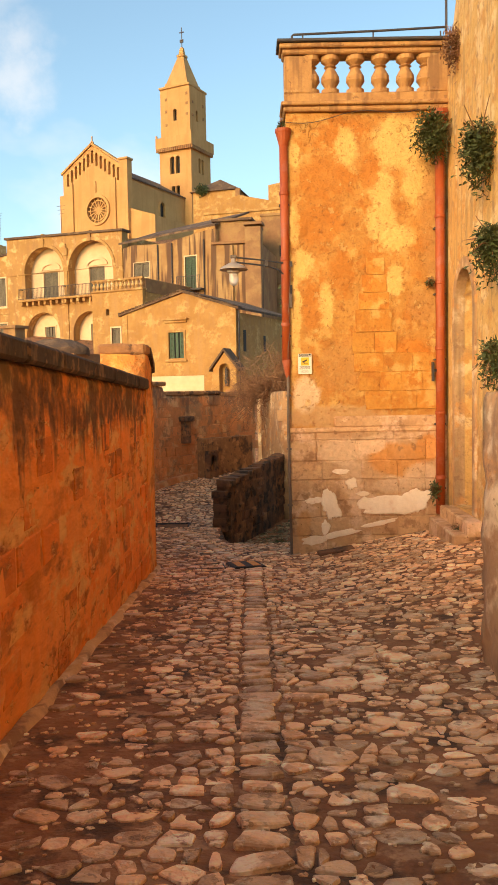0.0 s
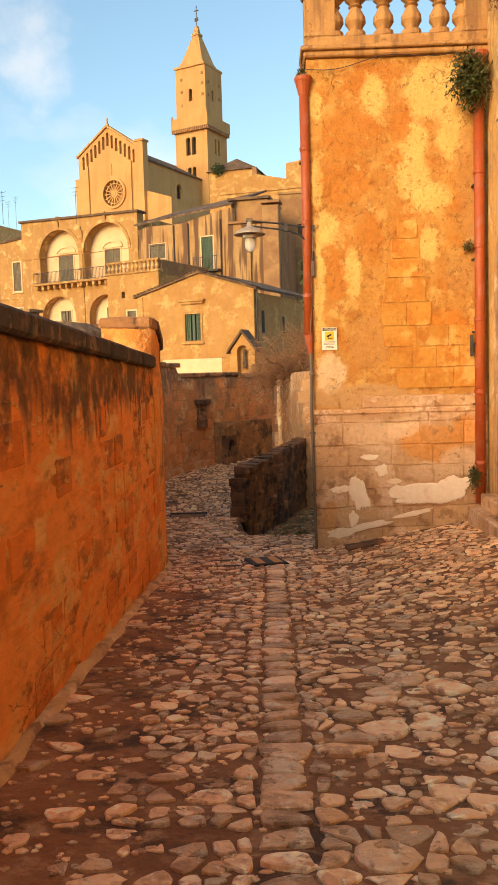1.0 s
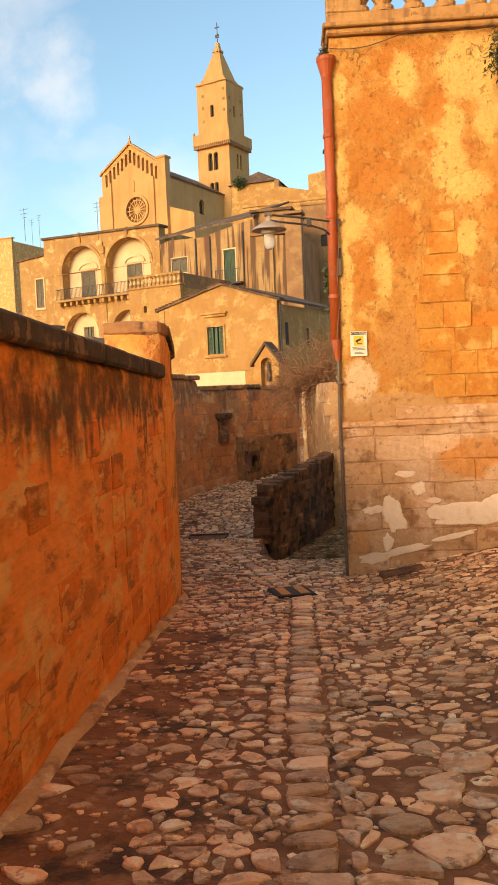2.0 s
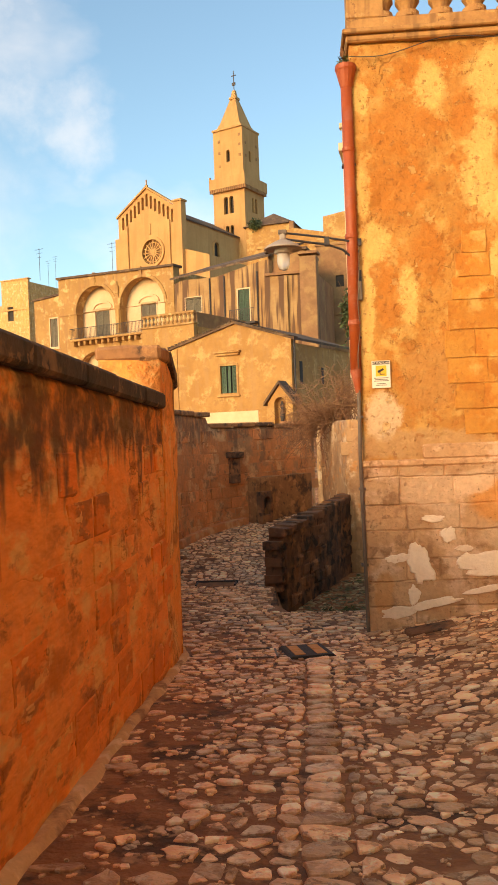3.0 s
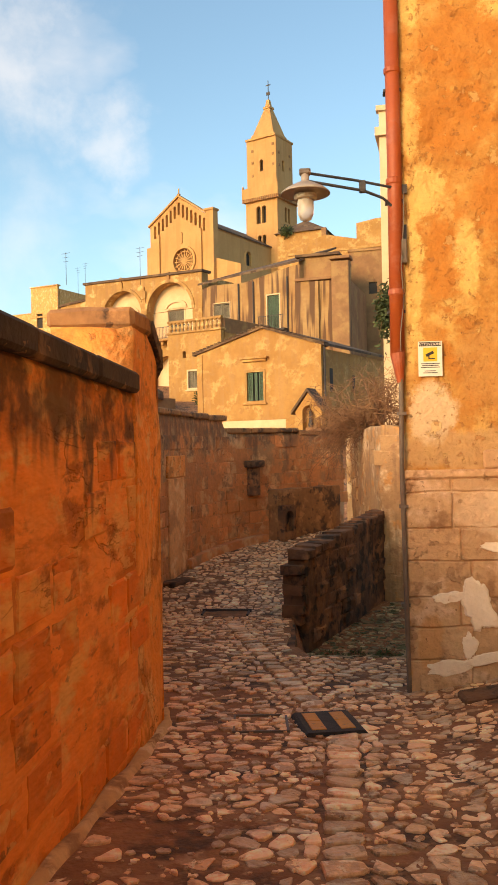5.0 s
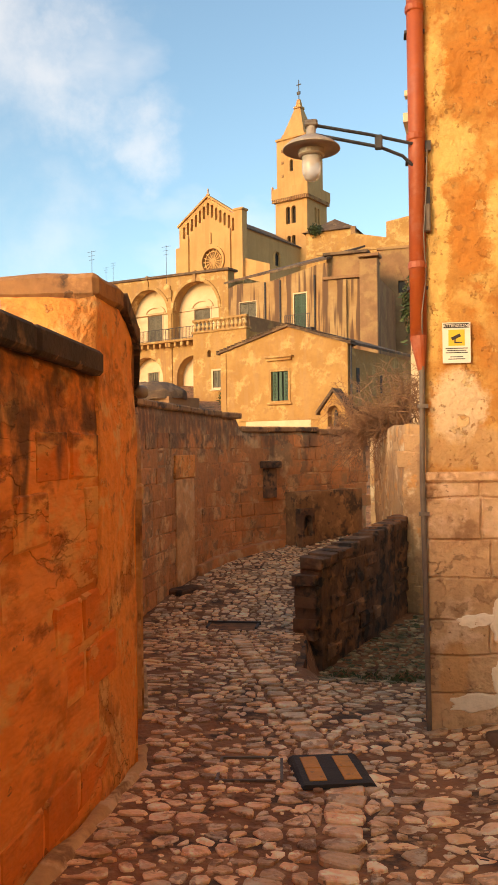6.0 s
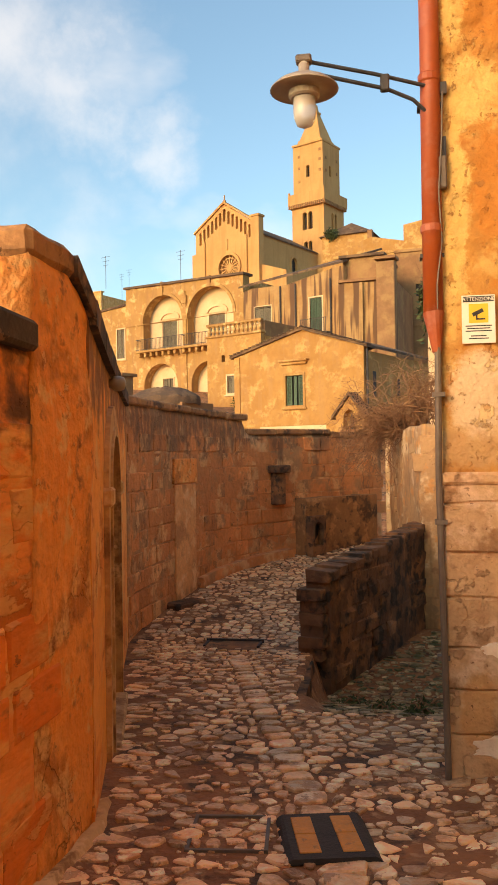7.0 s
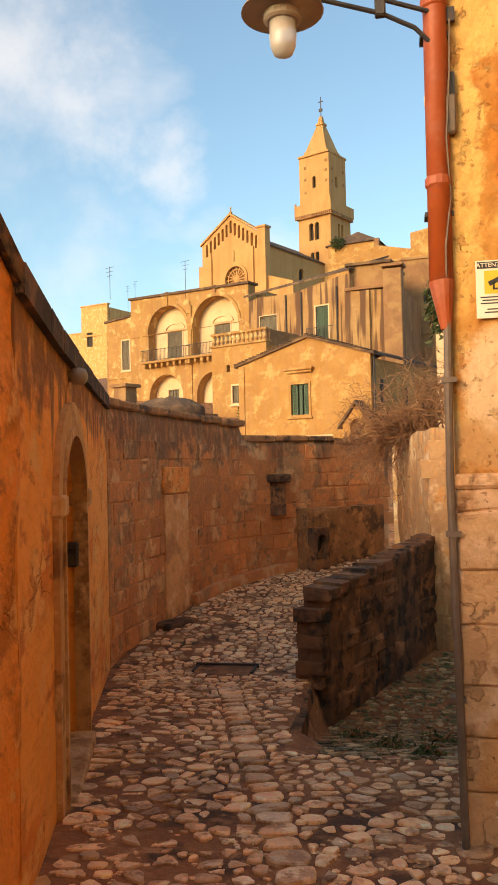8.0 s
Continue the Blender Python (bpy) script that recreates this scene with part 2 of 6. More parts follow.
M_LIME = mat("white_lime_plaster", (0.92, 0.79, 0.62), (0.86, 0.71, 0.53), 3.0, 0.92, 0.6, 20, 0.14, spots=((0.76, 0.56, 0.38),), spot_scale=5.0, spot_at=(0.56, 0.7), world=True)
M_CREAM = mat("cream_plaster", (0.66, 0.405, 0.145), (0.60, 0.335, 0.110), 1.0, 0.9, 1.0, 10, 0.28, pits=0.6, streak=(0.33, 0.20, 0.10), streak_amt=0.5, spots=((0.76, 0.54, 0.27), (0.58, 0.29, 0.09), (0.42, 0.24, 0.11)), spot_scale=2.0, dist=0.04)
M_CORNICE = mat("cornice_stone", (0.50, 0.275, 0.105), (0.40, 0.205, 0.078), 2.2, 0.9, 0.6, 18, 0.28, streak=(0.20, 0.10, 0.05), streak_amt=0.65, flakes=((5.0, 0.60, (0.58, 0.36, 0.16), 0.6), (8.0, 0.62, (0.22, 0.115, 0.055), 0.7)))
M_RED = mat("red_pipe_paint", (0.400, 0.080, 0.018), (0.336, 0.064, 0.018), 3, 0.55, 0.1, 30, 0.15, spots=((0.38, 0.10, 0.05),), spot_scale=4)
M_IRON = mat("dark_iron", (0.035, 0.035, 0.038), (0.06, 0.045, 0.04), 6, 0.6, 0.2, 40, 0.2)
M_DARKWALL = mat("shaded_lane_masonry", (0.74, 0.305, 0.115), (0.60, 0.235, 0.09), 0.8, 0.92, 0.9, 12, 0.3, streak=(0.13, 0.08, 0.055), streak_amt=0.7,
                 streak_size=(2.6, 2.6, 0.12), spots=((0.42, 0.22, 0.105), (0.74, 0.42, 0.21)), spot_scale=0.9, top=(0.1, 2.1), streak_at=(0.52, 0.66), dist=0.03, world=True,
                 flakes=((3.2, 0.60, (0.30, 0.155, 0.08), 0.6), (2.0, 0.62, (0.78, 0.46, 0.24), 0.6)), cracks=0.2)
M_BLOCK = mat("lane_wall_block", (0.74, 0.295, 0.108), (0.60, 0.23, 0.086), 0.9, 0.92, 1.0, 14, 0.32, rand=0.17, streak=(0.13, 0.08, 0.055), streak_amt=0.7, streak_size=(2.6, 2.6, 0.12), top=(0.1, 2.1), streak_at=(0.52, 0.66),
              spots=((0.40, 0.20, 0.095), (0.74, 0.40, 0.19)), spot_scale=1.2, dist=0.03, pits=0.6, world=True, flakes=((3.8, 0.60, (0.27, 0.14, 0.07), 0.6), (2.2, 0.63, (0.78, 0.45, 0.22), 0.6)))
M_LBLOCK = mat("orange_wall_block", (0.88, 0.245, 0.050), (0.78, 0.205, 0.040), 2.2, 0.92, 0.9, 13, 0.26, rand=0.12, streak=(0.055, 0.034, 0.024), streak_amt=0.86, streak_size=(0.3, 10.0, 0.10), stretch=(1, 0.42, 1), top=(0.66, 1.70), streak_at=(0.46, 0.62),
               spots=((0.84, 0.40, 0.13), (0.46, 0.14, 0.035)), spot_scale=2.6, dist=0.03, world=True, pits=0.7,
               flakes=((4.2, 0.60, (0.86, 0.42, 0.15), 0.7), (6.5, 0.62, (0.36, 0.11, 0.03), 0.75)), cracks=0.3, crack_scale=3.0)
M_TALL = mat("tall_wall_plaster", (0.97, 0.39, 0.085), (0.97, 0.45, 0.13), 1.1, 0.9, 0.8, 9, 0.2, pits=0.5, streak=(0.13, 0.06, 0.034), streak_amt=0.8, streak_size=(9.0, 9.0, 0.09), stretch=(0.45, 0.45, 1),
             spots=((0.80, 0.25, 0.045), (0.92, 0.50, 0.18), (0.66, 0.21, 0.05)), spot_scale=1.4, top=(0.7, 1.9), streak_at=(0.54, 0.66), dist=0.05,
             flakes=((3.0, 0.63, (0.60, 0.20, 0.05), 0.6),), cracks=0.3, crack_scale=1.6)
M_PARAPET = mat("dark_rubble", (0.215, 0.105, 0.055), (0.13, 0.066, 0.04), 1.6, 0.95, 1.0, 14, 0.35, rand=0.22, spots=((0.34, 0.155, 0.07), (0.05, 0.034, 0.026)), spot_scale=1.7, spot_at=(0.48, 0.60), dist=0.03, world=True,
                flakes=((4.0, 0.60, (0.045, 0.032, 0.024), 0.8),))
M_PALE = mat("pale_old_plaster", (0.50, 0.31, 0.155), (0.40, 0.23, 0.12), 1.2, 0.92, 1.0, 12, 0.3, pits=0.6, spots=((0.68, 0.50, 0.31), (0.58, 0.29, 0.11), (0.34, 0.19, 0.10)), spot_scale=2.0, streak=(0.2, 0.13, 0.08), streak_amt=0.4, dist=0.03)
M_HOUSE = mat("house_tufa", (0.448, 0.244, 0.080), (0.376, 0.188, 0.056), 0.5, 0.92, 0.4, 3.2, 0.22, spots=((0.55, 0.34, 0.13), (0.38, 0.20, 0.07)), spot_scale=1.1, streak=(0.4, 0.23, 0.1), streak_amt=0.35, streak_size=(2.2, 2.2, 0.3), dist=0.06)
M_ARCHES = mat("palazzo_stone", (0.433, 0.246, 0.086), (0.368, 0.196, 0.064), 0.4, 0.92, 0.3, 3.0, 0.2, spots=((0.40, 0.21, 0.075), (0.62, 0.41, 0.18)), spot_scale=0.5, streak=(0.30, 0.16, 0.07), streak_amt=0.55, streak_size=(1.6, 1.6, 0.15), dist=0.06)
M_NICHE = mat("niche_cream", (0.74, 0.54, 0.34), (0.68, 0.46, 0.27), 0.6, 0.9, 0.15, 4, 0.12)
M_STAINED = mat("stained_render", (0.437, 0.271, 0.119), (0.332, 0.180, 0.071), 0.4, 0.92, 0.3, 3.0, 0.22, streak=(0.12, 0.06, 0.035), streak_amt=0.92, streak_at=(0.47, 0.56), streak_size=(1.9, 1.9, 0.13), dist=0.06)
M_BROWN = mat("brown_masonry", (0.34, 0.18, 0.085), (0.25, 0.13, 0.062), 0.5, 0.93, 0.4, 3.0, 0.25, spots=((0.36, 0.21, 0.09),), spot_scale=0.6, dist=0.06)
M_CHURCH = mat("church_stone", (0.540, 0.310, 0.122), (0.486, 0.266, 0.099), 0.16, 0.9, 0.2, 1.6, 0.14, streak=(0.38, 0.20, 0.07), streak_amt=0.45, streak_size=(0.6, 0.6, 0.08), dist=0.1)
M_ROOF = mat("roof_tiles", (0.135, 0.080, 0.048), (0.090, 0.056, 0.038), 0.8, 0.95, 0.6, 5, 0.35, spots=((0.20, 0.12, 0.065),), spot_scale=1.0, dist=0.08)
M_ARM = mat("blue_grey_iron", (0.055, 0.066, 0.085), (0.04, 0.046, 0.058), 4, 0.5, 0.1, 30, 0.2)
M_INFILL = mat("walled_up_block", (0.52, 0.21, 0.038), (0.56, 0.26, 0.055), 2.6, 0.92, 0.8, 17, 0.26, rand=0.08, spots=((0.62, 0.36, 0.11), (0.48, 0.175, 0.03)), spot_scale=2.2, dist=0.03, flakes=((6.0, 0.62, (0.40, 0.17, 0.045), 0.5),), world=True)
M_COLUMN = mat("pale_strip_plaster", (0.84, 0.43, 0.19), (0.74, 0.34, 0.14), 1.6, 0.92, 0.8, 14, 0.28, spots=((0.56, 0.26, 0.11), (0.88, 0.54, 0.28)), spot_scale=2.0, world=True, dist=0.03)
M_GREEN = mat("green_shutter", (0.035, 0.085, 0.05), (0.05, 0.10, 0.06), 1, 0.6, 0.1, 8, 0.2)
M_GREYWOOD = mat("grey_shutter", (0.20, 0.17, 0.12), (0.15, 0.13, 0.09), 1, 0.75, 0.1, 8, 0.2)
M_DARK = mat("dark_opening", (0.02, 0.017, 0.014), (0.03, 0.024, 0.02), 1, 0.7, 0.0, 8, 0.2)
M_LEAF = mat("leaf_green", (0.05, 0.075, 0.022), (0.09, 0.10, 0.03), 5, 0.7, 0.0, 20, 0.3, rand=0.4)
M_TWIG = mat("bare_twig", (0.30, 0.15, 0.075), (0.20, 0.10, 0.05), 4, 0.9, 0.0, 20, 0.3)
M_METAL = mat("grey_enamel", (0.42, 0.36, 0.30), (0.34, 0.28, 0.23), 4, 0.45, 0.05, 30, 0.12)
M_RUBBER = mat("black_rubber", (0.022, 0.022, 0.024), (0.035, 0.032, 0.03), 6, 0.75, 0.4, 60, 0.25)
M_YELLOW = mat("amber_reflector", (0.74, 0.30, 0.04), (0.62, 0.25, 0.035), 6, 0.55, 0.3, 40, 0.3, flakes=((14.0, 0.60, (0.30, 0.15, 0.05), 0.7),))
M_WHITE = mat("white_sheet", (0.78, 0.72, 0.62), (0.74, 0.68, 0.57), 4, 0.5, 0.0, 20, 0.06)
M_INK = mat("black_ink", (0.02, 0.02, 0.02), (0.03, 0.03, 0.03), 4, 0.6, 0.0, 20, 0.1)
M_SIGNY = mat("sign_yellow", (0.75, 0.48, 0.04), (0.72, 0.45, 0.04), 4, 0.5, 0.0, 20, 0.05)
M_WOOD = mat("old_door_wood", (0.34, 0.18, 0.09), (0.27, 0.14, 0.07), 2, 0.8, 0.4, 9, 0.25, streak=(0.05, 0.03, 0.02), streak_amt=0.5)
M_CONDUIT = mat("grey_conduit", (0.17, 0.13, 0.10), (0.12, 0.09, 0.07), 4, 0.6, 0.1, 20, 0.2)

M_GLASS = bpy.data.materials.new("bulb_glass")
M_GLASS.use_nodes = True
gb = M_GLASS.node_tree.nodes["Principled BSDF"]
gb.inputs["Base Color"].default_value = (0.85, 0.82, 0.76, 1)
gb.inputs["Roughness"].default_value = 0.25
gb.inputs["Transmission Weight"].default_value = 0.55


# ---- building helpers ----
def part(name, bm, material, parent=None, label="", smooth=False):
    me = bpy.data.meshes.new(name)
    bmesh.ops.recalc_face_normals(bm, faces=bm.faces)
    bm.to_mesh(me)
    bm.free()
    if smooth:
        for p in me.polygons:
            p.use_smooth = True
    me.materials.append(material)
    ob = new(name, me)
    if parent:
        ob.parent = parent
    if label:
        ob["label"] = label
    return ob


def root(name, x, y, z, turn=0, label="", category="", group="", kind=""):
    ob = new(name)
    ob.empty_display_size = 0.2
    ob.matrix_basis = pose(x, y, z, 0, 0, turn)
    return tagged(ob, label, category, group, kind)


def box(bm, x0, x1, y0, y1, z0, z1, bevel=0.0, m=None):
    r = bmesh.ops.create_cube(bm, size=1)
    vs = r["verts"]
    for v in vs:
        v.co = Vector(((x0 + x1) / 2 + v.co.x * (x1 - x0), (y0 + y1) / 2 + v.co.y * (y1 - y0), (z0 + z1) / 2 + v.co.z * (z1 - z0)))
    if bevel:
        es = list({e for v in vs for e in v.link_edges})
        vs = bmesh.ops.bevel(bm, geom=es, offset=bevel, segments=1, affect="EDGES", profile=0.5)["verts"]
    if m:
        bmesh.ops.transform(bm, matrix=m, verts=list(vs))
    return bm


def boxes(*rows, bevel=0.0):
    bm = bmesh.new()
    for r in rows:
        box(bm, *r, bevel=bevel)
    return bm


def lathe(bm, profile, n=16, cx=0.0, cy=0.0):
    """A turned shape from (radius, z) pairs."""
    rings = [[bm.verts.new((cx + r * math.cos(2 * math.pi * k / n), cy + r * math.sin(2 * math.pi * k / n), z)) for k in range(n)] for r, z in profile]
    for a, b in zip(rings, rings[1:]):
        for k in range(n):
            bm.faces.new((a[k], a[(k + 1) % n], b[(k + 1) % n], b[k]))
    bm.faces.new(list(reversed(rings[0])))
    bm.faces.new(rings[-1])
    return bm


def tube(bm, pts, r, n=8, r1=None):
    pts = [Vector(p) for p in pts]
    r1 = r if r1 is None else r1
    rings = []
    for i, p in enumerate(pts):
        d = (pts[min(i + 1, len(pts) - 1)] - pts[max(i - 1, 0)]).normalized()
        a = d.orthogonal().normalized() if i == 0 else (a - d * a.dot(d)).normalized()
        b = d.cross(a)
        rr = r + (r1 - r) * i / max(1, len(pts) - 1)
        rings.append([bm.verts.new(p + (a * math.cos(2 * math.pi * k / n) + b * math.sin(2 * math.pi * k / n)) * rr) for k in range(n)])
    for q, s in zip(rings, rings[1:]):
        for k in range(n):
            bm.faces.new((q[k], q[(k + 1) % n], s[(k + 1) % n], s[k]))
    bm.faces.new(list(reversed(rings[0])))
    bm.faces.new(rings[-1])
    return bm


def arch(x0, x1, z0, top, n=12, rise=None):
    """Outline of an arched opening from sill z0 up to its crown."""
    r = (x1 - x0) / 2
    rise = r if rise is None else rise
    c = (x0 + x1) / 2
    return [(x0, z0)] + [(c - r * math.cos(math.pi * k / n), top - rise + rise * math.sin(math.pi * k / n)) for k in range(n + 1)] + [(x1, z0)]


def rect(x0, x1, z0, z1):
    return [(x0, z0), (x0, z1), (x1, z1), (x1, z0)]


def slab(bm, outline, holes, y0, y1):
    """An upright slab in the xz plane with real openings, from y0 (front) to y1."""
    edges = []
    for loop in [outline, *holes]:
        vs = [bm.verts.new((x, y0, z)) for x, z in loop]
        edges += [bm.edges.new((vs[i], vs[(i + 1) % len(vs)])) for i in range(len(vs))]
    fs = [f for f in bmesh.ops.triangle_fill(bm, edges=edges, use_beauty=True, use_dissolve=False)["geom"] if isinstance(f, bmesh.types.BMFace)]
    ex = bmesh.ops.extrude_face_region(bm, geom=fs)
    bmesh.ops.translate(bm, vec=(0, y1 - y0, 0), verts=[g for g in ex["geom"] if isinstance(g, bmesh.types.BMVert)])
    return bm


def arch_frame(bm, outer, inner, y0, y1):
    """The upright frame between two arches that stand on one sill, open at the foot."""
    return slab(bm, outer + inner[::-1], [], y0, y1)


def shape(bm, outline, y0, y1):
    """A solid upright prism without openings."""
    a = [bm.verts.new((x, y0, z)) for x, z in outline]
    b = [bm.verts.new((x, y1, z)) for x, z in outline]
    bm.faces.new(a)
    bm.faces.new(list(reversed(b)))
    for i in range(len(a)):
        j = (i + 1) % len(a)
        bm.faces.new((a[i], b[i], b[j], a[j]))
    return bm


def resample(path, step):
    out = []
    for (x0, y0), (x1, y1) in zip(path, path[1:]):
        k = max(1, round(math.hypot(x1 - x0, y1 - y0) / step))
        out += [(x0 + (x1 - x0) * i / k, y0 + (y1 - y0) * i / k) for i in range(k)]
    return out + [path[-1]]


def rough_wall(path, bottom, top, thick, step=0.1, rows=22, amp=0.012, seed=0.0, relief=None, smooth_path=False):
    """A wall along a line in the plan; its face is the right side as one walks along, uneven by amp; thick goes to the left."""
    bm = bmesh.new()
    pts = resample(path, step)
    rings, s = [], 0.0
    for i, (x, y) in enumerate(pts):
        p, q = pts[max(i - 1, 0)], pts[min(i + 1, len(pts) - 1)]
        d = Vector((q[0] - p[0], q[1] - p[1])).normalized()
        nx, ny = d.y, -d.x
        if i:
            s += math.hypot(x - pts[i - 1][0], y - pts[i - 1][1])
        z0, z1 = bottom(x, y), top(x, y)
        ring = []
        for k in range(rows + 1):
            z = z0 + (z1 - z0) * k / rows
            o = amp * noise.fractal(Vector((s * 1.3 + seed, z * 1.3, seed)), 1.0, 2.0, 4) + (relief(s, z) if relief else 0)
            if k == rows:
                o -= 0.015
            ring.append(bm.verts.new((x + nx * o, y + ny * o, z)))
        ring.append(bm.verts.new((x - nx * thick, y - ny * thick, z1 + amp * noise.noise(Vector((s * 2, seed, 3))))))
        ring.append(bm.verts.new((x - nx * thick, y - ny * thick, z0)))
        rings.append(ring)
    for a, b in zip(rings, rings[1:]):
        for k in range(len(a)):
            j = (k + 1) % len(a)
            bm.faces.new((a[k], b[k], b[j], a[j]))
    bm.faces.new(list(reversed(rings[0])))
    bm.faces.new(rings[-1])
    return bm


def sstep(v, a, b):
    v = np.clip((v - a) / (b - a), 0, 1)
    return v * v * (3 - 2 * v)


# the lane's left-hand line, the curved wall and the parapet in the plan
BEND = [(-1.39, 11.9), (-3.12, 17.9)]
CURVE = [(-3.14, 17.9), (-3.13, 19.0), (-3.02, 20.2), (-2.85, 21.3), (-2.55, 22.3), (-2.15, 23.1), (-1.55, 23.8), (-0.95, 24.5), (-0.2, 25.4), (0.2, 25.9)]
PARAPET = [(-0.40, 17.5), (0.98, 20.95)]


def gz(x, y):
    """Height of the ground."""
    x, y = np.asarray(x, float), np.asarray(y, float)
    z = np.interp(y, [-12, 0, 5.5, 12.15, 15, 18, 25, 30], [0.9, 0.02, -0.49, -1.04, -1.2, -1.41, -0.82, -0.5])
    z = z + 0.175 * np.clip(x - 0.75, 0, 3.0) * sstep(y, 4, 11) * (1 - sstep(y, 13.4, 14.5))
    edge = np.interp(y, [13.9, 14.9, 17.5, 17.7, 20.65, 21.6], [-0.3, -0.46, -0.62, -0.5, 0.68, 0.9])
    pit = np.interp(y, [13.6, 14.7, 16, 17.4, 19, 20.6], [-1.08, -1.2, -1.55, -1.88, -1.8, -1.7])
    inpit = (x > edge) & (y > 13.6) & (y < 21.6) & (x < 3)
    z = np.where(inpit, np.minimum(z, pit), z)
    left = np.interp(y, [-40, 11.9, 17.9, 19, 20.2, 21.3, 22.3, 23.1, 23.8, 24.5, 25.9, 30], [-1.7, -1.7, -3.4, -3.45, -3.3, -3.15, -2.85, -2.4, -1.8, -1.2, 0.0, 4])
    z = np.where(x < left, np.minimum(z, -3.2), z)
    far = np.interp(y, [26, 28, 35, 45, 60, 75, 110, 170, 230, 400, 900, 3000], [-0.8, -3.2, -3, 0, 4, 6, 14, 33, 34, 12, -20, -60])
    far = far - 11 * sstep(-x, 28, 46) * sstep(y, 80, 120) * (1 - sstep(y, 300, 500))
    return np.where(y > 26.2, far, z)


# ---- ground ----
gx = np.concatenate([[-2500, -800, -300, -120, -60, -30, -15, -8, -5], np.arange(-4, 4.01, 0.16), [5, 8, 15, 30, 60, 120, 300, 800, 2500]])
gy = np.concatenate([[-2500, -600, -150, -50, -20, -8], np.arange(-4, 27.01, 0.2), [28, 31, 35, 40, 45, 52, 60, 68, 75, 90, 110, 140, 170, 200, 230, 300, 400, 600, 900, 1500, 3000]])
GX, GY = np.meshgrid(gx, gy)
GZ = gz(GX, GY)
me = bpy.data.meshes.new("ground")
W = len(gx)
me.from_pydata(np.stack([GX, GY, GZ], -1).reshape(-1, 3).tolist(), [],
               [(j * W + i, j * W + i + 1, (j + 1) * W + i + 1, (j + 1) * W + i) for j in range(len(gy) - 1) for i in range(W - 1)])
me.materials.append(M_DIRT)
for p in me.polygons:
    p.use_smooth = True
ground = tagged(new("ground", me), "brown earth and mortar bed of the cobbled lane", "ground", kind="structure")


# ---- low plastered wall beside the lane ----
def course(h, depth=0.012, off=0.0, length=0.55):
    """Shallow joints of stone courses showing through plaster."""
    def f(s, z):
        k = (z + off) / h
        row = math.floor(k)
        a = abs(k - row - 0.5) * 2
        b = abs(((s + 0.37 * row) / length) % 1 - 0.5) * 2
        g = 0.0
        if a > 0.86:
            g -= depth
        if b > 0.9:
            g -= depth * 0.8
        return g * (0.5 + 0.5 * noise.noise(Vector((s * 0.7, z * 0.9, 4.2))))
    return f


def worn_courses(s, z):
    """Joints of the courses, plus scales of plaster that have dropped off in plates."""
    q = Vector((s * 1.6, z * 2.4, 3.0))
    o = course(0.305, 0.010)(s, z)
    o -= 0.006 * (noise.fractal(q, 0.8, 2.0, 5) > 0.18) + 0.005 * (noise.fractal(q * 1.9 + Vector((7, 3, 1)), 0.8, 2.0, 4) > 0.3)
    return o + 0.003 * noise.noise(Vector((s * 9, z * 9, 1.0)))


low_wall = root("wall_low", -1.39, -9, 0, label="orange plastered garden wall with dark stains running down", category="wall", kind="structure")


def at(ob, bm):
    """Move a mesh built in world places into the frame of its thing."""
    bmesh.ops.transform(bm, matrix=ob.matrix_basis.inverted(), verts=bm.verts)
    return bm


wall_top = lambda x, y: 1.99 - 0.0235 * (y + 0.0) - 0.14
part("wall_body", at(low_wall, rough_wall([(-1.39, -9), (-1.39, 11.1)], lambda x, y: float(gz(x, y)) - 0.3, wall_top, 0.4, 0.05, 72, 0.010, 1.7, worn_courses)), M_LWALL, low_wall, smooth=True)
y = -9.0
while y < 11.0:
    ln = min(random.uniform(0.7, 1.3), 11.1 - y)
    bm = bmesh.new()
    box(bm, -1.83, -1.335 + random.uniform(-0.008, 0.008), y + 0.004, y + ln - 0.004, 0, 0.145, 0.022)
    for v in bm.verts:
        v.co.z += wall_top(0, v.co.y) + 0.006 * noise.noise(v.co * 5)
    part("coping_stone", at(low_wall, bm), M_COPING, low_wall)
    y += ln
# plaster fillet at the foot of the wall
bm = bmesh.new()
ys = np.arange(1.0, 12.4, 0.12)
prev = None
for yy in ys:
    w = 0.10 + 0.07 * noise.noise(Vector((0, yy * 1.7, 1)))
    xw = -1.39 if yy < 11.9 else -1.39 - 0.29 * (yy - 11.9)
    g = float(gz(-1.2, yy))
    r = [bm.verts.new((xw + 0.0, yy, g + 0.03 + 0.05 * noise.noise(Vector((yy * 2, 0, 5))))), bm.verts.new((xw + w * 0.6, yy, g + 0.035)), bm.verts.new((xw + w, yy, g - 0.02))]
    if prev:
        for k in (0, 1):
            bm.faces.new((prev[k], r[k], r[k + 1], prev[k + 1]))
    prev = r
part("plaster_fillet", at(low_wall, bm), M_SURROUND, low_wall, smooth=True)

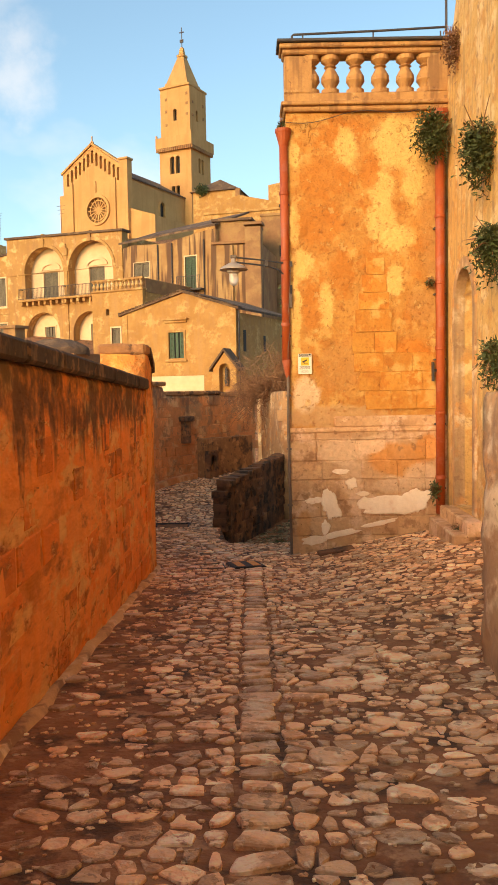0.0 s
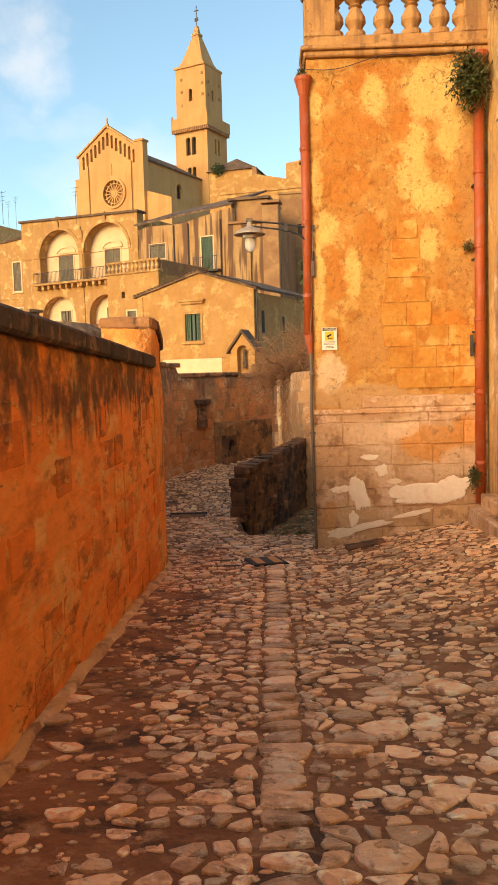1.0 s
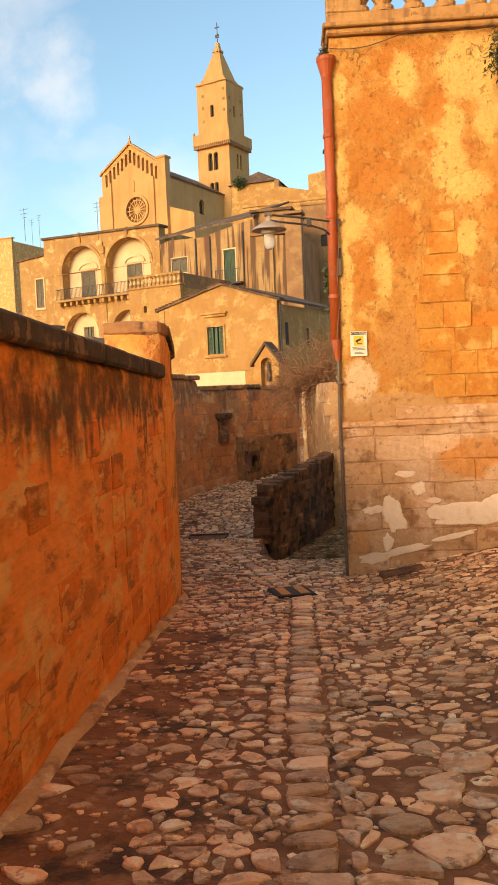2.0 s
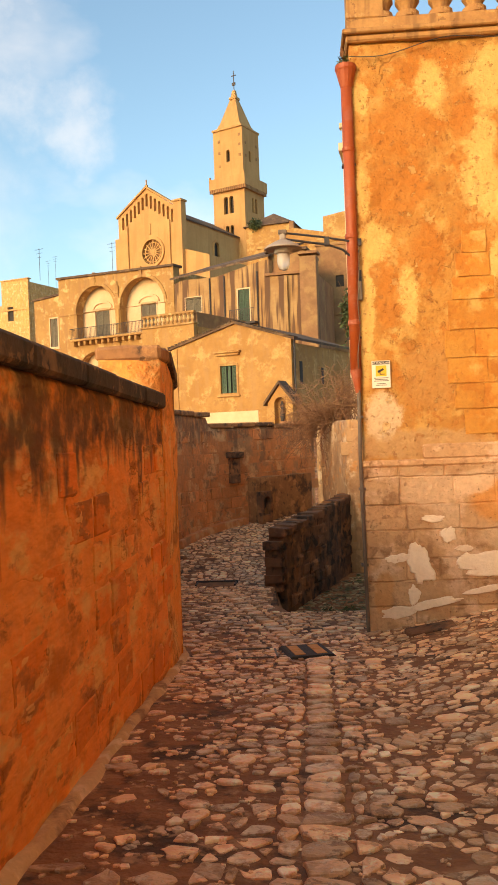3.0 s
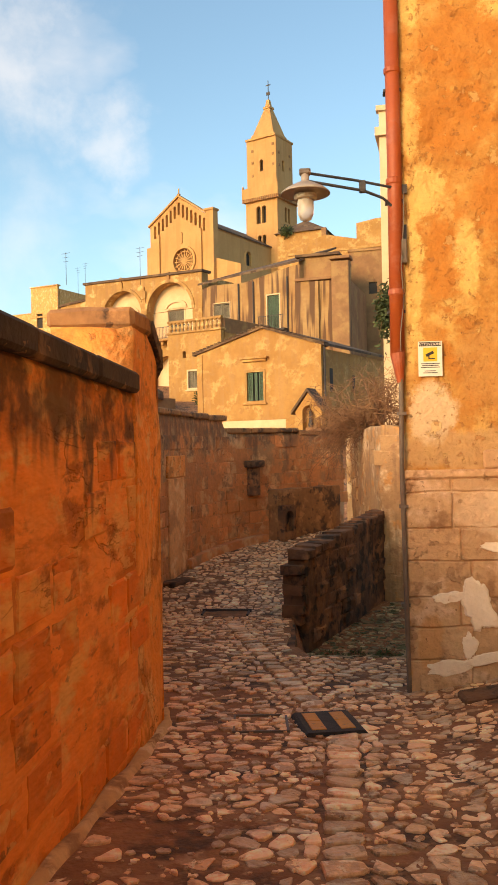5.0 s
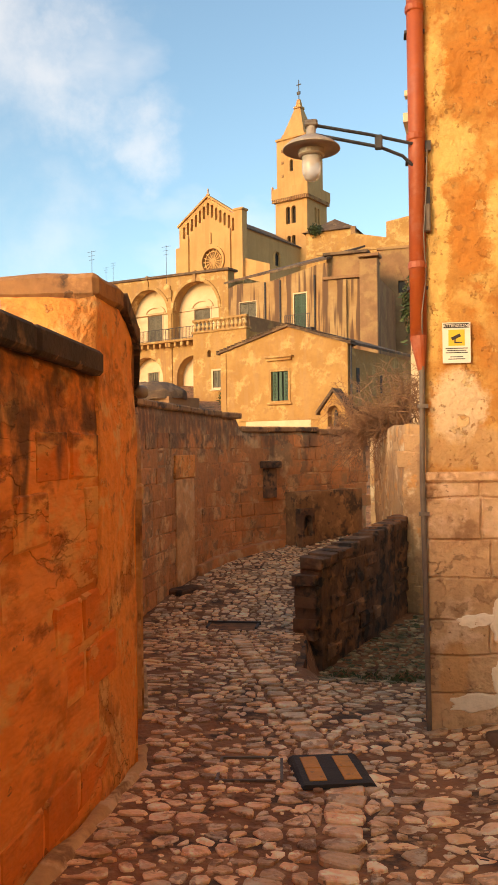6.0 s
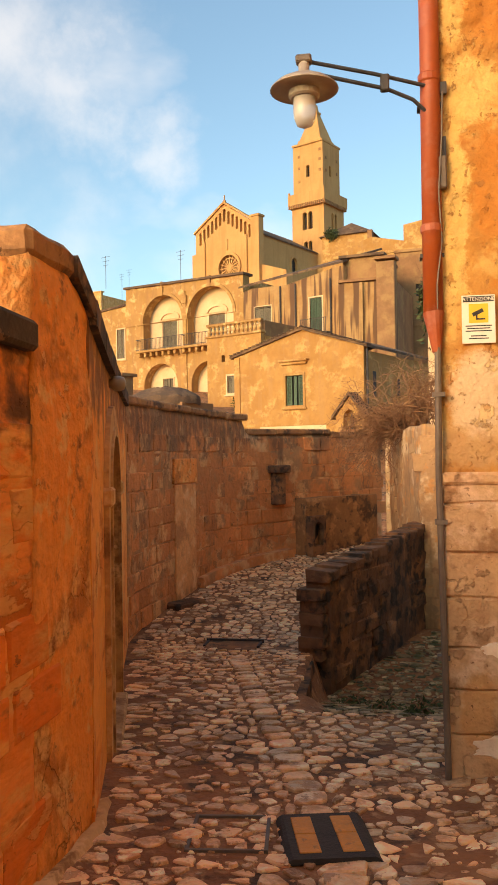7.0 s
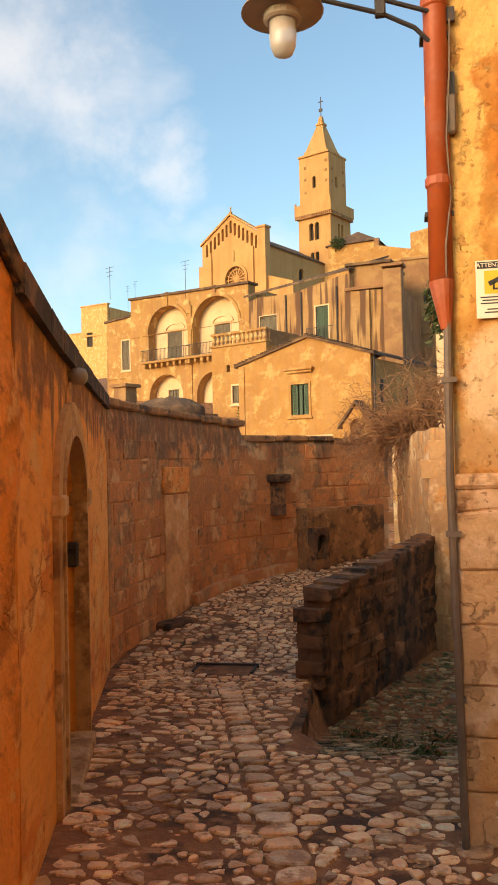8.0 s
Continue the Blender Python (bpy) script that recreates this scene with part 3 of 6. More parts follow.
# ---- tall wall with the arched door, from its pier round the bend ----
tall_wall = root("wall_tall", -1.39, 11.1, 0, label="orange plastered tall lane wall with an arched doorway", category="wall", kind="structure")
part("pier", at(tall_wall, rough_wall([(-1.387, 11.1), (-1.387, 11.9)], lambda x, y: -2.5, lambda x, y: float(np.interp(y, [11.6, 11.9], [2.08, 1.93])), 0.6, 0.05, 60, 0.03, 5.1)), M_PIER, tall_wall, smooth=True)
bl = math.hypot(BEND[1][0] - BEND[0][0], BEND[1][1] - BEND[0][1])
bend_m = Matrix.Translation((-1.39, 11.9, 0)) @ Matrix.Rotation(math.atan2(BEND[1][1] - BEND[0][1], BEND[1][0] - BEND[0][0]), 4, "Z")
D0, D1 = 1.46, 2.92  # door jambs along the bend
bm = bmesh.new()
slab(bm, [(-0.02, -3.2), (-0.02, 1.87), (1.5, 1.81), (bl, 1.785), (bl, -3.2)], [arch(D0 - 0.02, D1 + 0.02, -1.12, 1.29, 12, 0.52)], 0.0, 0.6)
bmesh.ops.transform(bm, matrix=tall_wall.matrix_basis.inverted() @ bend_m, verts=bm.verts)
part("wall_body", bm, M_TALL, tall_wall)
bm = bmesh.new()
arch_frame(bm, arch(D0 - 0.26, D1 + 0.26, -1.12, 1.51, 12, 0.72), arch(D0, D1, -1.12, 1.27, 12, 0.5), -0.04, 0.06)
arch_frame(bm, arch(D0 - 0.07, D1 + 0.07, -1.12, 1.34, 12, 0.56), arch(D0 - 0.004, D1 + 0.004, -1.12, 1.266, 12, 0.5), -0.058, -0.041)
bmesh.ops.transform(bm, matrix=tall_wall.matrix_basis.inverted() @ bend_m, verts=bm.verts)
part("door_surround", bm, M_SURROUND, tall_wall, "worn stone surround of the arch")
bm = bmesh.new()
box(bm, D0 + 0.01, D1 - 0.01, -0.10, 0.5, -1.6, -1.085, 0.015)
bmesh.ops.transform(bm, matrix=tall_wall.matrix_basis.inverted() @ bend_m, verts=bm.verts)
part("door_step", bm, M_TUFA, tall_wall, "grey worn doorstep")
bm = bmesh.new()
box(bm, -2.02, -1.372, 11.075, 11.67, 2.065, 2.21, 0.03)
bmesh.ops.subdivide_edges(bm, edges=[e for e in bm.edges if e.calc_length() > 0.3], cuts=5, use_grid_fill=True)
for v in bm.verts:
    v.co += Vector((noise.noise(v.co * 5), noise.noise(v.co * 5 + Vector((4, 0, 0))), noise.noise(v.co * 4 + Vector((0, 7, 0))))) * 0.018
part("pier_cap", at(tall_wall, bm), M_CAP, tall_wall)
bm = bmesh.new()
for xx, yy, zz in ((-1.362, 11.672, 2.19), (-1.352, 11.93, 1.985)):
    for qx, qz in ((xx, zz), (xx, zz - 0.12), (-2.0, zz - 0.12), (-2.0, zz)):
        bm.verts.new((qx, yy, qz))
bmesh.ops.convex_hull(bm, input=bm.verts)
part("sloping_coping", at(tall_wall, bm), M_COPING, tall_wall)
bm = bmesh.new()
k = 0.0
bend_top = lambda q: float(np.interp(q, [0.0, 1.5, bl], [1.86, 1.80, 1.775]))
while k < bl - 0.05:
    ln = min(random.uniform(0.6, 1.0), bl - k)
    za, zb = bend_top(k), bend_top(k + ln)
    shape(bm, [(k, za - 0.02), (k + ln - 0.006, zb - 0.02), (k + ln - 0.006, zb + 0.12), (k + ln - 0.03, zb + 0.135), (k + 0.03, za + 0.135), (k, za + 0.12)], -0.05 + random.uniform(-0.006, 0.006), 0.55)
    k += ln
bmesh.ops.transform(bm, matrix=tall_wall.matrix_basis.inverted() @ bend_m, verts=bm.verts)
part("coping", bm, M_COPING, tall_wall)

lane_door = root("door_1", *(bend_m @ Vector((D0, 0.40, -1.08))), math.degrees(math.atan2(BEND[1][1] - BEND[0][1], BEND[1][0] - BEND[0][0])),
                 "dark weathered arched plank door set in the lane wall", "door", kind="structure")
bm = bmesh.new()
slab(bm, arch(0.0, D1 - D0, 0.0, 2.35, 12, 0.5), [], 0.0, 0.06)
part("door_leaf", bm, M_WOOD, lane_door)
for i in range(7):
    w = (D1 - D0) / 7
    h = 1.82 + (0.5 * math.sqrt(max(0, 1 - ((i + 0.5 - 3.5) / 3.5) ** 2)))
    part("plank", boxes((i * w + 0.006, (i + 1) * w - 0.006, -0.014, 0.0, 0.02, h - 0.03)), M_WOOD, lane_door)

for xx in (D0 - 0.26, D1 + 0.02):
    bm = bmesh.new()
    box(bm, xx - 0.02, xx + 0.26, -0.075, 0.1, 0.72, 0.86, 0.02)
    bmesh.ops.transform(bm, matrix=tall_wall.matrix_basis.inverted() @ bend_m, verts=bm.verts)
    part("impost", bm, M_SURROUND, tall_wall)

letter = root("letter_box", *(bend_m @ Vector((D1 - 0.015, 0.09, 0.33))), math.degrees(math.atan2(BEND[1][1] - BEND[0][1], BEND[1][0] - BEND[0][0])),
              "small black iron letter box inside the door reveal", "letter box")
part("case", boxes((-0.09, 0.03, -0.075, 0.09, -0.09, 0.10), bevel=0.012), M_IRON, letter)
part("flap", boxes((-0.1, -0.09, -0.06, 0.075, 0.02, 0.06)), M_RUBBER, letter)
bulkhead = root("wall_lamp", *(bend_m @ Vector((2.2, 0, 1.70))), math.degrees(math.atan2(BEND[1][1] - BEND[0][1], BEND[1][0] - BEND[0][0])),
                "small grey bulkhead lamp over the arched door", "lamp")
bm = lathe(bmesh.new(), [(0.04, 0.0), (0.04, 0.02), (0.065, 0.035), (0.065, 0.09), (0.052, 0.125), (0.02, 0.14)], 14)
bmesh.ops.rotate(bm, matrix=Matrix.Rotation(radians(90), 3, "X"), verts=bm.verts)
part("lamp_body", bm, M_METAL, bulkhead, smooth=True)

# ---- curved masonry wall of the lane ----
curve_wall = root("wall_curved", -3.1, 18, -1.4, label="curved brown masonry lane wall with dark weathered coping", category="wall", kind="structure")
CURVE_S = [(-3.14, 17.9), (-3.15, 18.5), (-3.13, 19.0), (-3.09, 19.6), (-3.02, 20.2), (-2.94, 20.8), (-2.85, 21.3), (-2.72, 21.8), (-2.55, 22.3), (-2.36, 22.7), (-2.15, 23.1), (-1.86, 23.45), (-1.55, 23.8), (-0.95, 24.5), (-0.2, 25.4), (0.2, 25.9)]
curve_top = lambda x, y: float(np.interp(x, [-3.2, -2.95, -2.34, -2.30, -1.1, -0.22, -0.18, 0.3], [1.80, 1.80, 1.72, 1.46, 1.49, 1.37, 1.50, 1.48]))
part("wall_body", at(curve_wall, rough_wall(CURVE_S, lambda x, y: -2.6, curve_top, 0.45, 0.12, 34, 0.03, 9.3)), M_DARKWALL, curve_wall, smooth=True)


def along(path, s):
    """Place and heading at the length s of a line in the plan."""
    for (x0, y0), (x1, y1) in zip(path, path[1:]):
        ln = math.hypot(x1 - x0, y1 - y0)
        if s <= ln:
            return x0 + (x1 - x0) * s / ln, y0 + (y1 - y0) * s / ln, math.atan2(y1 - y0, x1 - x0)
        s -= ln
    return None


def block_mesh(name, w, d, h, material, wob=0.012, bevel=0.014):
    bm = bmesh.new()
    box(bm, -w / 2, w / 2, 0, d, 0, h)
    es = [e for e in bm.edges if all(v.co.y < 0.001 for v in e.verts)]
    bmesh.ops.bevel(bm, geom=es, offset=bevel, segments=1, affect="EDGES", profile=0.5)
    for v in bm.verts:
        v.co += Vector((random.uniform(-wob, wob), random.uniform(-wob, wob) * 0.6, random.uniform(-wob, wob)))
    me = bpy.data.meshes.new(name)
    bm.to_mesh(me)
    bm.free()
    me.materials.append(material)
    return me


# coping stones follow the curve
s = 0.0
while True:
    a = along(CURVE_S, s + 0.4)
    if not a:
        break
    ln = random.uniform(0.6, 0.85)
    a = along(CURVE_S, s + ln / 2) or a
    bm = bmesh.new()
    z0 = curve_top(a[0], a[1])
    box(bm, -ln / 2 + 0.004, ln / 2 - 0.004, -0.05 + random.uniform(-0.01, 0.01), 0.5, z0, z0 + 0.11 + random.uniform(-0.01, 0.02), 0.025)
    bmesh.ops.transform(bm, matrix=Matrix.Translation((a[0], a[1], 0)) @ Matrix.Rotation(a[2], 4, "Z"), verts=bm.verts)
    part("coping_stone", at(curve_wall, bm), M_CAP, curve_wall)
    s += ln

# ---- parapet and retaining edge beside the lower passage ----
edge_wall = root("wall_retaining", -0.45, 14.3, -1.3, label="dark rubble retaining edge of the lane", category="wall", kind="structure")
part("wall_body", at(edge_wall, rough_wall([(-0.30, 14.0), (-0.47, 14.9), (-0.62, 17.6)], lambda x, y: -2.4, lambda x, y: float(gz(-0.9, y)) - 0.03, 0.25, 0.1, 14, 0.03, 2.2)), M_PARAPET, edge_wall)
parapet = root("parapet", -0.74, 17.8, -1.5, label="low dark rubble parapet wall beside the lower passage", category="wall", kind="structure")
par_top = lambda x, y: float(np.interp(x, [-0.9, 0.9], [-0.55, -0.14])) + 0.03 * noise.noise(Vector((x * 6, 0, 0)))
part("wall_body", at(parapet, rough_wall(PARAPET, lambda x, y: -2.4, par_top, 0.34, 0.08, 24, 0.045, 7.7)), M_PARAPET, parapet)

# ---- pale wall behind the passage ----
pale_wall = root("wall_pale", 0.85, 20.7, -1.8, label="pale patched plaster wall closing the lower passage", category="wall", kind="structure")
part("wall_body", at(pale_wall, rough_wall([(0.42, 25.2), (0.62, 22.6), (0.85, 20.7), (1.9, 20.4)], lambda x, y: -2.4, lambda x, y: 1.52 + 0.08 * noise.noise(Vector((x * 3, y, 0))), 0.45, 0.08, 50, 0.06, 4.4)), M_PALE, pale_wall, smooth=True)
part("wall_end", at(pale_wall, rough_wall([(0.30, 27.6), (1.2, 27.4)], lambda x, y: -3.5, lambda x, y: 1.45, 0.4, 0.15, 20, 0.03, 8.1)), M_PALE, pale_wall, "narrow pale pilaster at the turn of the lane", smooth=True)

pale_var = [block_mesh("stone_block", w, 0.08, 0.27, M_PALE, 0.02, 0.02) for w in (0.36, 0.44, 0.52)]
rp = random.Random(12)
PALE_LINE = [(1.9, 20.4), (0.85, 20.7), (0.62, 22.6), (0.42, 25.2)]
zz = -1.5
while zz < 1.1:
    s = rp.uniform(0.1, 0.4)
    while s < 5.2:
        k = rp.randrange(3)
        a = along(PALE_LINE, s + 0.2)
        if a and rp.random() < 0.4:
            o = new("stone_block", pale_var[k])
            o.parent = pale_wall
            o.matrix_basis = pale_wall.matrix_basis.inverted() @ Matrix.Translation((a[0], a[1], zz)) @ Matrix.Rotation(a[2] + math.pi, 4, "Z") @ Matrix.Translation((0, -0.012 + rp.uniform(-0.02, 0.015), 0))
        s += 0.5
    zz += 0.285

# ---- the orange house on the corner ----
FX0, FX1, FY = 0.665, 3.16, 13.05
house = root("corner_house", FX0, FY, -1.1, label="tall peeling orange corner house with balustraded roof terrace", category="house")
def facade_relief(s, z):
    o = -0.02 * max(0, noise.noise(Vector((s * 1.6, z * 1.1, 7)))) - 0.008 * (noise.noise(Vector((s * 8, z * 8, 0))) > 0.22)
    o += 0.022 * noise.noise(Vector((s * 11, z * 9, 2))) * max(0, 0.25 + noise.noise(Vector((s * 1.4, z * 0.9, 5))))
    return o


part("facade_wall", at(house, rough_wall([(FX0, FY), (FX1, FY)], lambda x, y: 0.86, lambda x, y: 5.86, 0.5, 0.04, 220, 0.026, 11.0, facade_relief)), M_FACADE, house, smooth=True)
# courses of a walled-up tapering niche and of the patch below it
for z0, z1, x0, x1, cuts in ((4.45, 4.70, 1.23, 1.51, 1), (4.17, 4.44, 1.16, 1.55, 1), (3.90, 4.16, 1.10, 1.59, 1), (3.55, 3.89, 1.05, 1.63, 1), (3.22, 3.54, 1.00, 1.70, 2), (2.92, 3.21, 1.02, 2.42, 3), (2.62, 2.91, 1.10, 2.44, 4), (2.32, 2.61, 1.20, 2.42, 3)):
    w = (x1 - x0) / cuts
    for k in range(cuts):
        bm = bmesh.new()
        box(bm, FX0 + x0 + k * w + 0.002, FX0 + x0 + (k + 1) * w - 0.002, FY - 0.013 + random.uniform(-0.003, 0.004), FY + 0.06, z0 - 1.1, z1 - 1.098, 0.005)
        bmesh.ops.subdivide_edges(bm, edges=[e for e in bm.edges if e.calc_length() > 0.15], cuts=3, use_grid_fill=True)
        for v in bm.verts:
            v.co += Vector((noise.noise(v.co * 7), 0.7 * noise.noise(v.co * 9 + Vector((3, 0, 0))), noise.noise(v.co * 7 + Vector((0, 5, 0))))) * 0.010
        part("infill_block", at(house, bm), M_INFILL, house)
bm = bmesh.new()
for zz in (-2.4, 5.86):
    for xx, yy in ((FX0 + 0.03, FY + 0.5), (3.4, FY + 0.5), (3.4, 19.5), (1.75, 19.5)):
        bm.verts.new((xx, yy, zz))
bmesh.ops.convex_hull(bm, input=bm.verts)
part("side_wall", at(house, bm), M_CREAM, house)
part("plinth_core", at(house, boxes((FX0 + 0.03, FX1, FY - 0.018, FY + 0.5, -2.4, 0.86))), M_TUFA, house)
# plinth courses of tufa blocks
zc = -1.45
row = 0
while zc < 0.80:
    h = min(random.choice((0.27, 0.30, 0.33)), 0.87 - zc)
    if 0.87 - zc - h < 0.12:
        h = 0.87 - zc
    x = FX0 - 0.01
    while x < FX1 - 0.02:
        w = min(random.uniform(0.38, 0.72), FX1 - x)
        if FX1 - x - w < 0.15:
            w = FX1 - x
        bm = bmesh.new()
        o = random.uniform(-0.012, 0.006)
        box(bm, x + 0.005, x + w - 0.004, FY - 0.035 + o, FY + 0.1, zc + 0.003, zc + h - 0.003, 0.012)
        bmesh.ops.subdivide_edges(bm, edges=[e for e in bm.edges if e.calc_length() > 0.15], cuts=4, use_grid_fill=True)
        for v in bm.verts:
            q = v.co
            v.co = q + Vector((noise.noise(q * 6), 0.8 * noise.noise(q * 5 + Vector((9, 0, 0))) + 0.6 * noise.noise(q * 14), 1.2 * noise.noise(q * 5 + Vector((0, 9, 0))))) * 0.014
        part("stone_block", at(house, bm), M_TUFA, house)
        x += w
    zc += h
bm = bmesh.new()
box(bm, FX0 - 0.015, FX1, FY - 0.055, FY + 0.05, 0.862, 0.945, 0.02)
box(bm, FX0 + 0.7, FX1, FY - 0.03, FY + 0.05, 0.945, 1.12, 0.02)
part("plinth_ledge", at(house, bm), M_TUFA, house)


def plaster_patch(cx, cz, rx, rz, material, out, seed, tilt=0.0):
    """A thin ragged crust of plaster left on the plinth, hiding the joints under it."""
    pts = []
    N = 72
    for k in range(N):
        a = 2 * math.pi * k / N
        d = Vector((math.cos(a), math.sin(a), seed))
        f = 1 + 0.40 * noise.noise(d * 1.2) + 0.20 * noise.noise(d * 2.6) + 0.10 * noise.noise(d * 6) + 0.06 * noise.noise(d * 13)
        pts.append((cx + rx * f * d.x, cz + rz * f * d.y + tilt * rx * f * d.x))
    bm = bmesh.new()
    rings = []
    for f, yy in ((1.04, FY - 0.02), (1.0, FY - out + 0.009), (0.90, FY - out), (0.5, FY - out - 0.001)):
        rings.append([bm.verts.new((cx + (px - cx) * f, yy + 0.004 * noise.noise(Vector((px * 9, pz * 9, f))), cz + (pz - cz) * f)) for px, pz in pts])
    for a, b in zip(rings, rings[1:]):
        for k in range(N):
            bm.faces.new((a[k], a[(k + 1) % N], b[(k + 1) % N], b[k]))
    bm.faces.new(rings[-1])
    bmesh.ops.recalc_face_normals(bm, faces=bm.faces)
    for v in bm.verts:
        v.co.x = max(v.co.x, FX0 + 0.005)
    part("plaster_patch", at(house, bm), material, house)


for k, (cx, cz, rx, rz, tilt) in enumerate(((2.22, -0.33, 0.46, 0.15, 0.0), (2.66, -0.24, 0.24, 0.19, 0.1), (1.29, -0.30, 0.16, 0.23, -0.5), (1.03, -0.22, 0.16, 0.05, 0.1), (1.85, -0.28, 0.13, 0.10, 0.0), (1.46, 0.24, 0.13, 0.045, 0.0), (1.62, 0.05, 0.09, 0.09, 0.0),
                                            (1.00, -0.86, 0.20, 0.07, 0.1), (1.42, -0.76, 0.32, 0.05, 0.16), (1.80, -0.12, 0.10, 0.04, 0.0), (1.20, -0.66, 0.07, 0.12, 0.0), (2.05, -0.60, 0.30, 0.04, 0.2))):
    plaster_patch(cx, cz, rx, rz, M_LIME, 0.052 + 0.002 * (k % 3), 40.7 + 5 * k, tilt)


# cornice, balustrade and terrace rail
bm = bmesh.new()
box(bm, FX0 - 0.04, FX1 + 0.05, FY - 0.07, FY + 0.5, 5.86, 5.94, 0.02)
box(bm, FX0 - 0.08, FX1 + 0.05, FY - 0.12, FY + 0.5, 5.94, 6.00, 0.015)
part("cornice", at(house, bm), M_CORNICE, house)
part("balustrade_base", at(house, boxes((FX0 - 0.02, FX1 + 0.05, FY - 0.05, FY + 0.22, 6.00, 6.14), bevel=0.015)), M_CORNICE, house)
part("balustrade_pier", at(house, boxes((FX0 - 0.02, 1.08, FY - 0.05, FY + 0.24, 6.14, 6.70), bevel=0.012)), M_CORNICE, house)
part("balustrade_pier", at(house, boxes((2.86, FX1 + 0.05, FY - 0.05, FY + 0.24, 6.14, 6.72), bevel=0.012)), M_CORNICE, house)
bm = bmesh.new()
box(bm, FX0 - 0.05, FX1 + 0.05, FY - 0.08, FY + 0.27, 6.72, 6.80, 0.02)
box(bm, FX0 - 0.09, FX1 + 0.05, FY - 0.13, FY + 0.32, 6.80, 6.87, 0.015)
part("balustrade_coping", at(house, bm), M_CORNICE, house)
part("drip_slab", at(house, boxes((FX0 - 0.13, FX1 + 0.05, FY - 0.17, FY + 0.36, 6.874, 6.92), bevel=0.01)), M_IRON, house, "dark slate top slab")
bm = lathe(bmesh.new(), [(0.125, 0.0), (0.125, 0.07), (0.075, 0.09), (0.09, 0.13), (0.13, 0.20), (0.125, 0.27), (0.08, 0.36), (0.06, 0.40), (0.09, 0.42), (0.06, 0.445), (0.10, 0.48), (0.13, 0.51), (0.13, 0.575)], 14)
bal_me = bpy.data.meshes.new("baluster")
bm.to_mesh(bal_me)
bm.free()
bal_me.materials.append(M_CORNICE)
for bx in (1.06, 1.37, 1.76, 2.15, 2.54, 2.86):
    b = new("baluster", bal_me)
    b.parent = house
    b.matrix_basis = Matrix.LocRotScale((bx - FX0, 0.085, 7.24), None, (1.12, 1.12, 1.0))
part("terrace_floor", at(house, boxes((FX0 + 0.6, 3.4, FY + 0.22, 18, 5.862, 5.99))), M_CORNICE, house)
rail = root("terrace_railing", 0.78, FY + 0.1, 6.92, label="black iron tube railing on the roof terrace", category="railing")
part("rail_tube", at(rail, tube(bmesh.new(), [(0.78, FY + 0.1, 6.90), (0.78, FY + 0.1, 7.06), (0.81, FY + 0.1, 7.08), (2.2, FY + 0.1, 7.12), (3.2, FY + 0.1, 7.16)], 0.018)), M_IRON, rail)
for xx in (0.95, 2.05, 3.1):
    part("rail_post", at(rail, tube(bmesh.new(), [(xx, FY + 0.1, 6.90), (xx, FY + 0.1, 7.1)], 0.012, 6)), M_IRON, rail)
part("rail_post", at(rail, tube(bmesh.new(), [(3.19, FY + 0.1, 6.9), (3.19, FY + 0.1, 7.9)], 0.02, 8)), M_IRON, rail)


# ---- rainwater pipes ----
def rain_pipe(x, y, z0, z1, r, label):
    p = root("rain_pipe", x, y, z0, label=label, category="pipe", group="rainwater pipes of the corner house")
    part("pipe", tube(bmesh.new(), [(0, 0, 0), (0.006, 0, (z1 - z0) * 0.5), (0, 0, z1 - z0 - 0.05)], r, 14), M_RED, p, smooth=True)
    part("funnel", lathe(bmesh.new(), [(r, z1 - z0 - 0.16), (r * 1.15, z1 - z0 - 0.12), (r * 1.75, z1 - z0 + 0.03), (r * 1.9, z1 - z0 + 0.05), (r * 1.9, z1 - z0 + 0.1)], 14), M_RED, p)
    z = 0.55
    while z < z1 - z0 - 0.3:
        part("collar", lathe(bmesh.new(), [(r * 1.02, z), (r * 1.13, z + 0.01), (r * 1.13, z + 0.05), (r * 1.02, z + 0.06)], 14), M_RED, p)
        part("bracket", boxes((-r * 1.2, r * 1.2, -0.012, 0.1, z - 0.16, z - 0.135)), M_IRON, p)
        z += 1.02
    return p


left_pipe = rain_pipe(0.615, FY - 0.02, 2.0, 5.5, 0.066, "orange-red rainwater pipe with funnel on the house corner")
bm = bmesh.new()
tube(bm, [(0, 0, 0.02), (0.02, -0.01, -0.25)], 0.07, 14, 0.03)
part("shoe", bm, M_RED, left_pipe, "faded tapered shoe of the pipe")
right_pipe = rain_pipe(3.03, FY - 0.1, -0.45, 5.72, 0.072, "orange-red rainwater pipe in the inner corner")
part("valve_bracket", boxes((-0.13, -0.10, -0.05, 0.03, 2.1, 2.4), (-0.10, 0.0, -0.03, 0.0, 2.25, 2.29)), M_IRON, right_pipe)
conduit = root("conduit", 0.63, FY - 0.03, -1.1, label="thin grey cable conduit down the house corner", category="conduit")
part("conduit_tube", at(conduit, tube(bmesh.new(), [(0.64, FY - 0.04, 1.8), (0.63, FY - 0.045, 0.9), (0.64, FY - 0.06, 0.2), (0.655, FY - 0.08, -1.1)], 0.022, 8)), M_CONDUIT, conduit)
part("cable", at(conduit, tube(bmesh.new(), [(0.70, FY - 0.03, 3.5), (0.69, FY - 0.05, 3.2), (0.66, FY - 0.10, 2.8), (0.68, FY - 0.04, 2.5), (0.64, FY - 0.10, 2.2), (0.64, FY - 0.04, 1.8)], 0.006, 5)), M_CONDUIT, conduit)
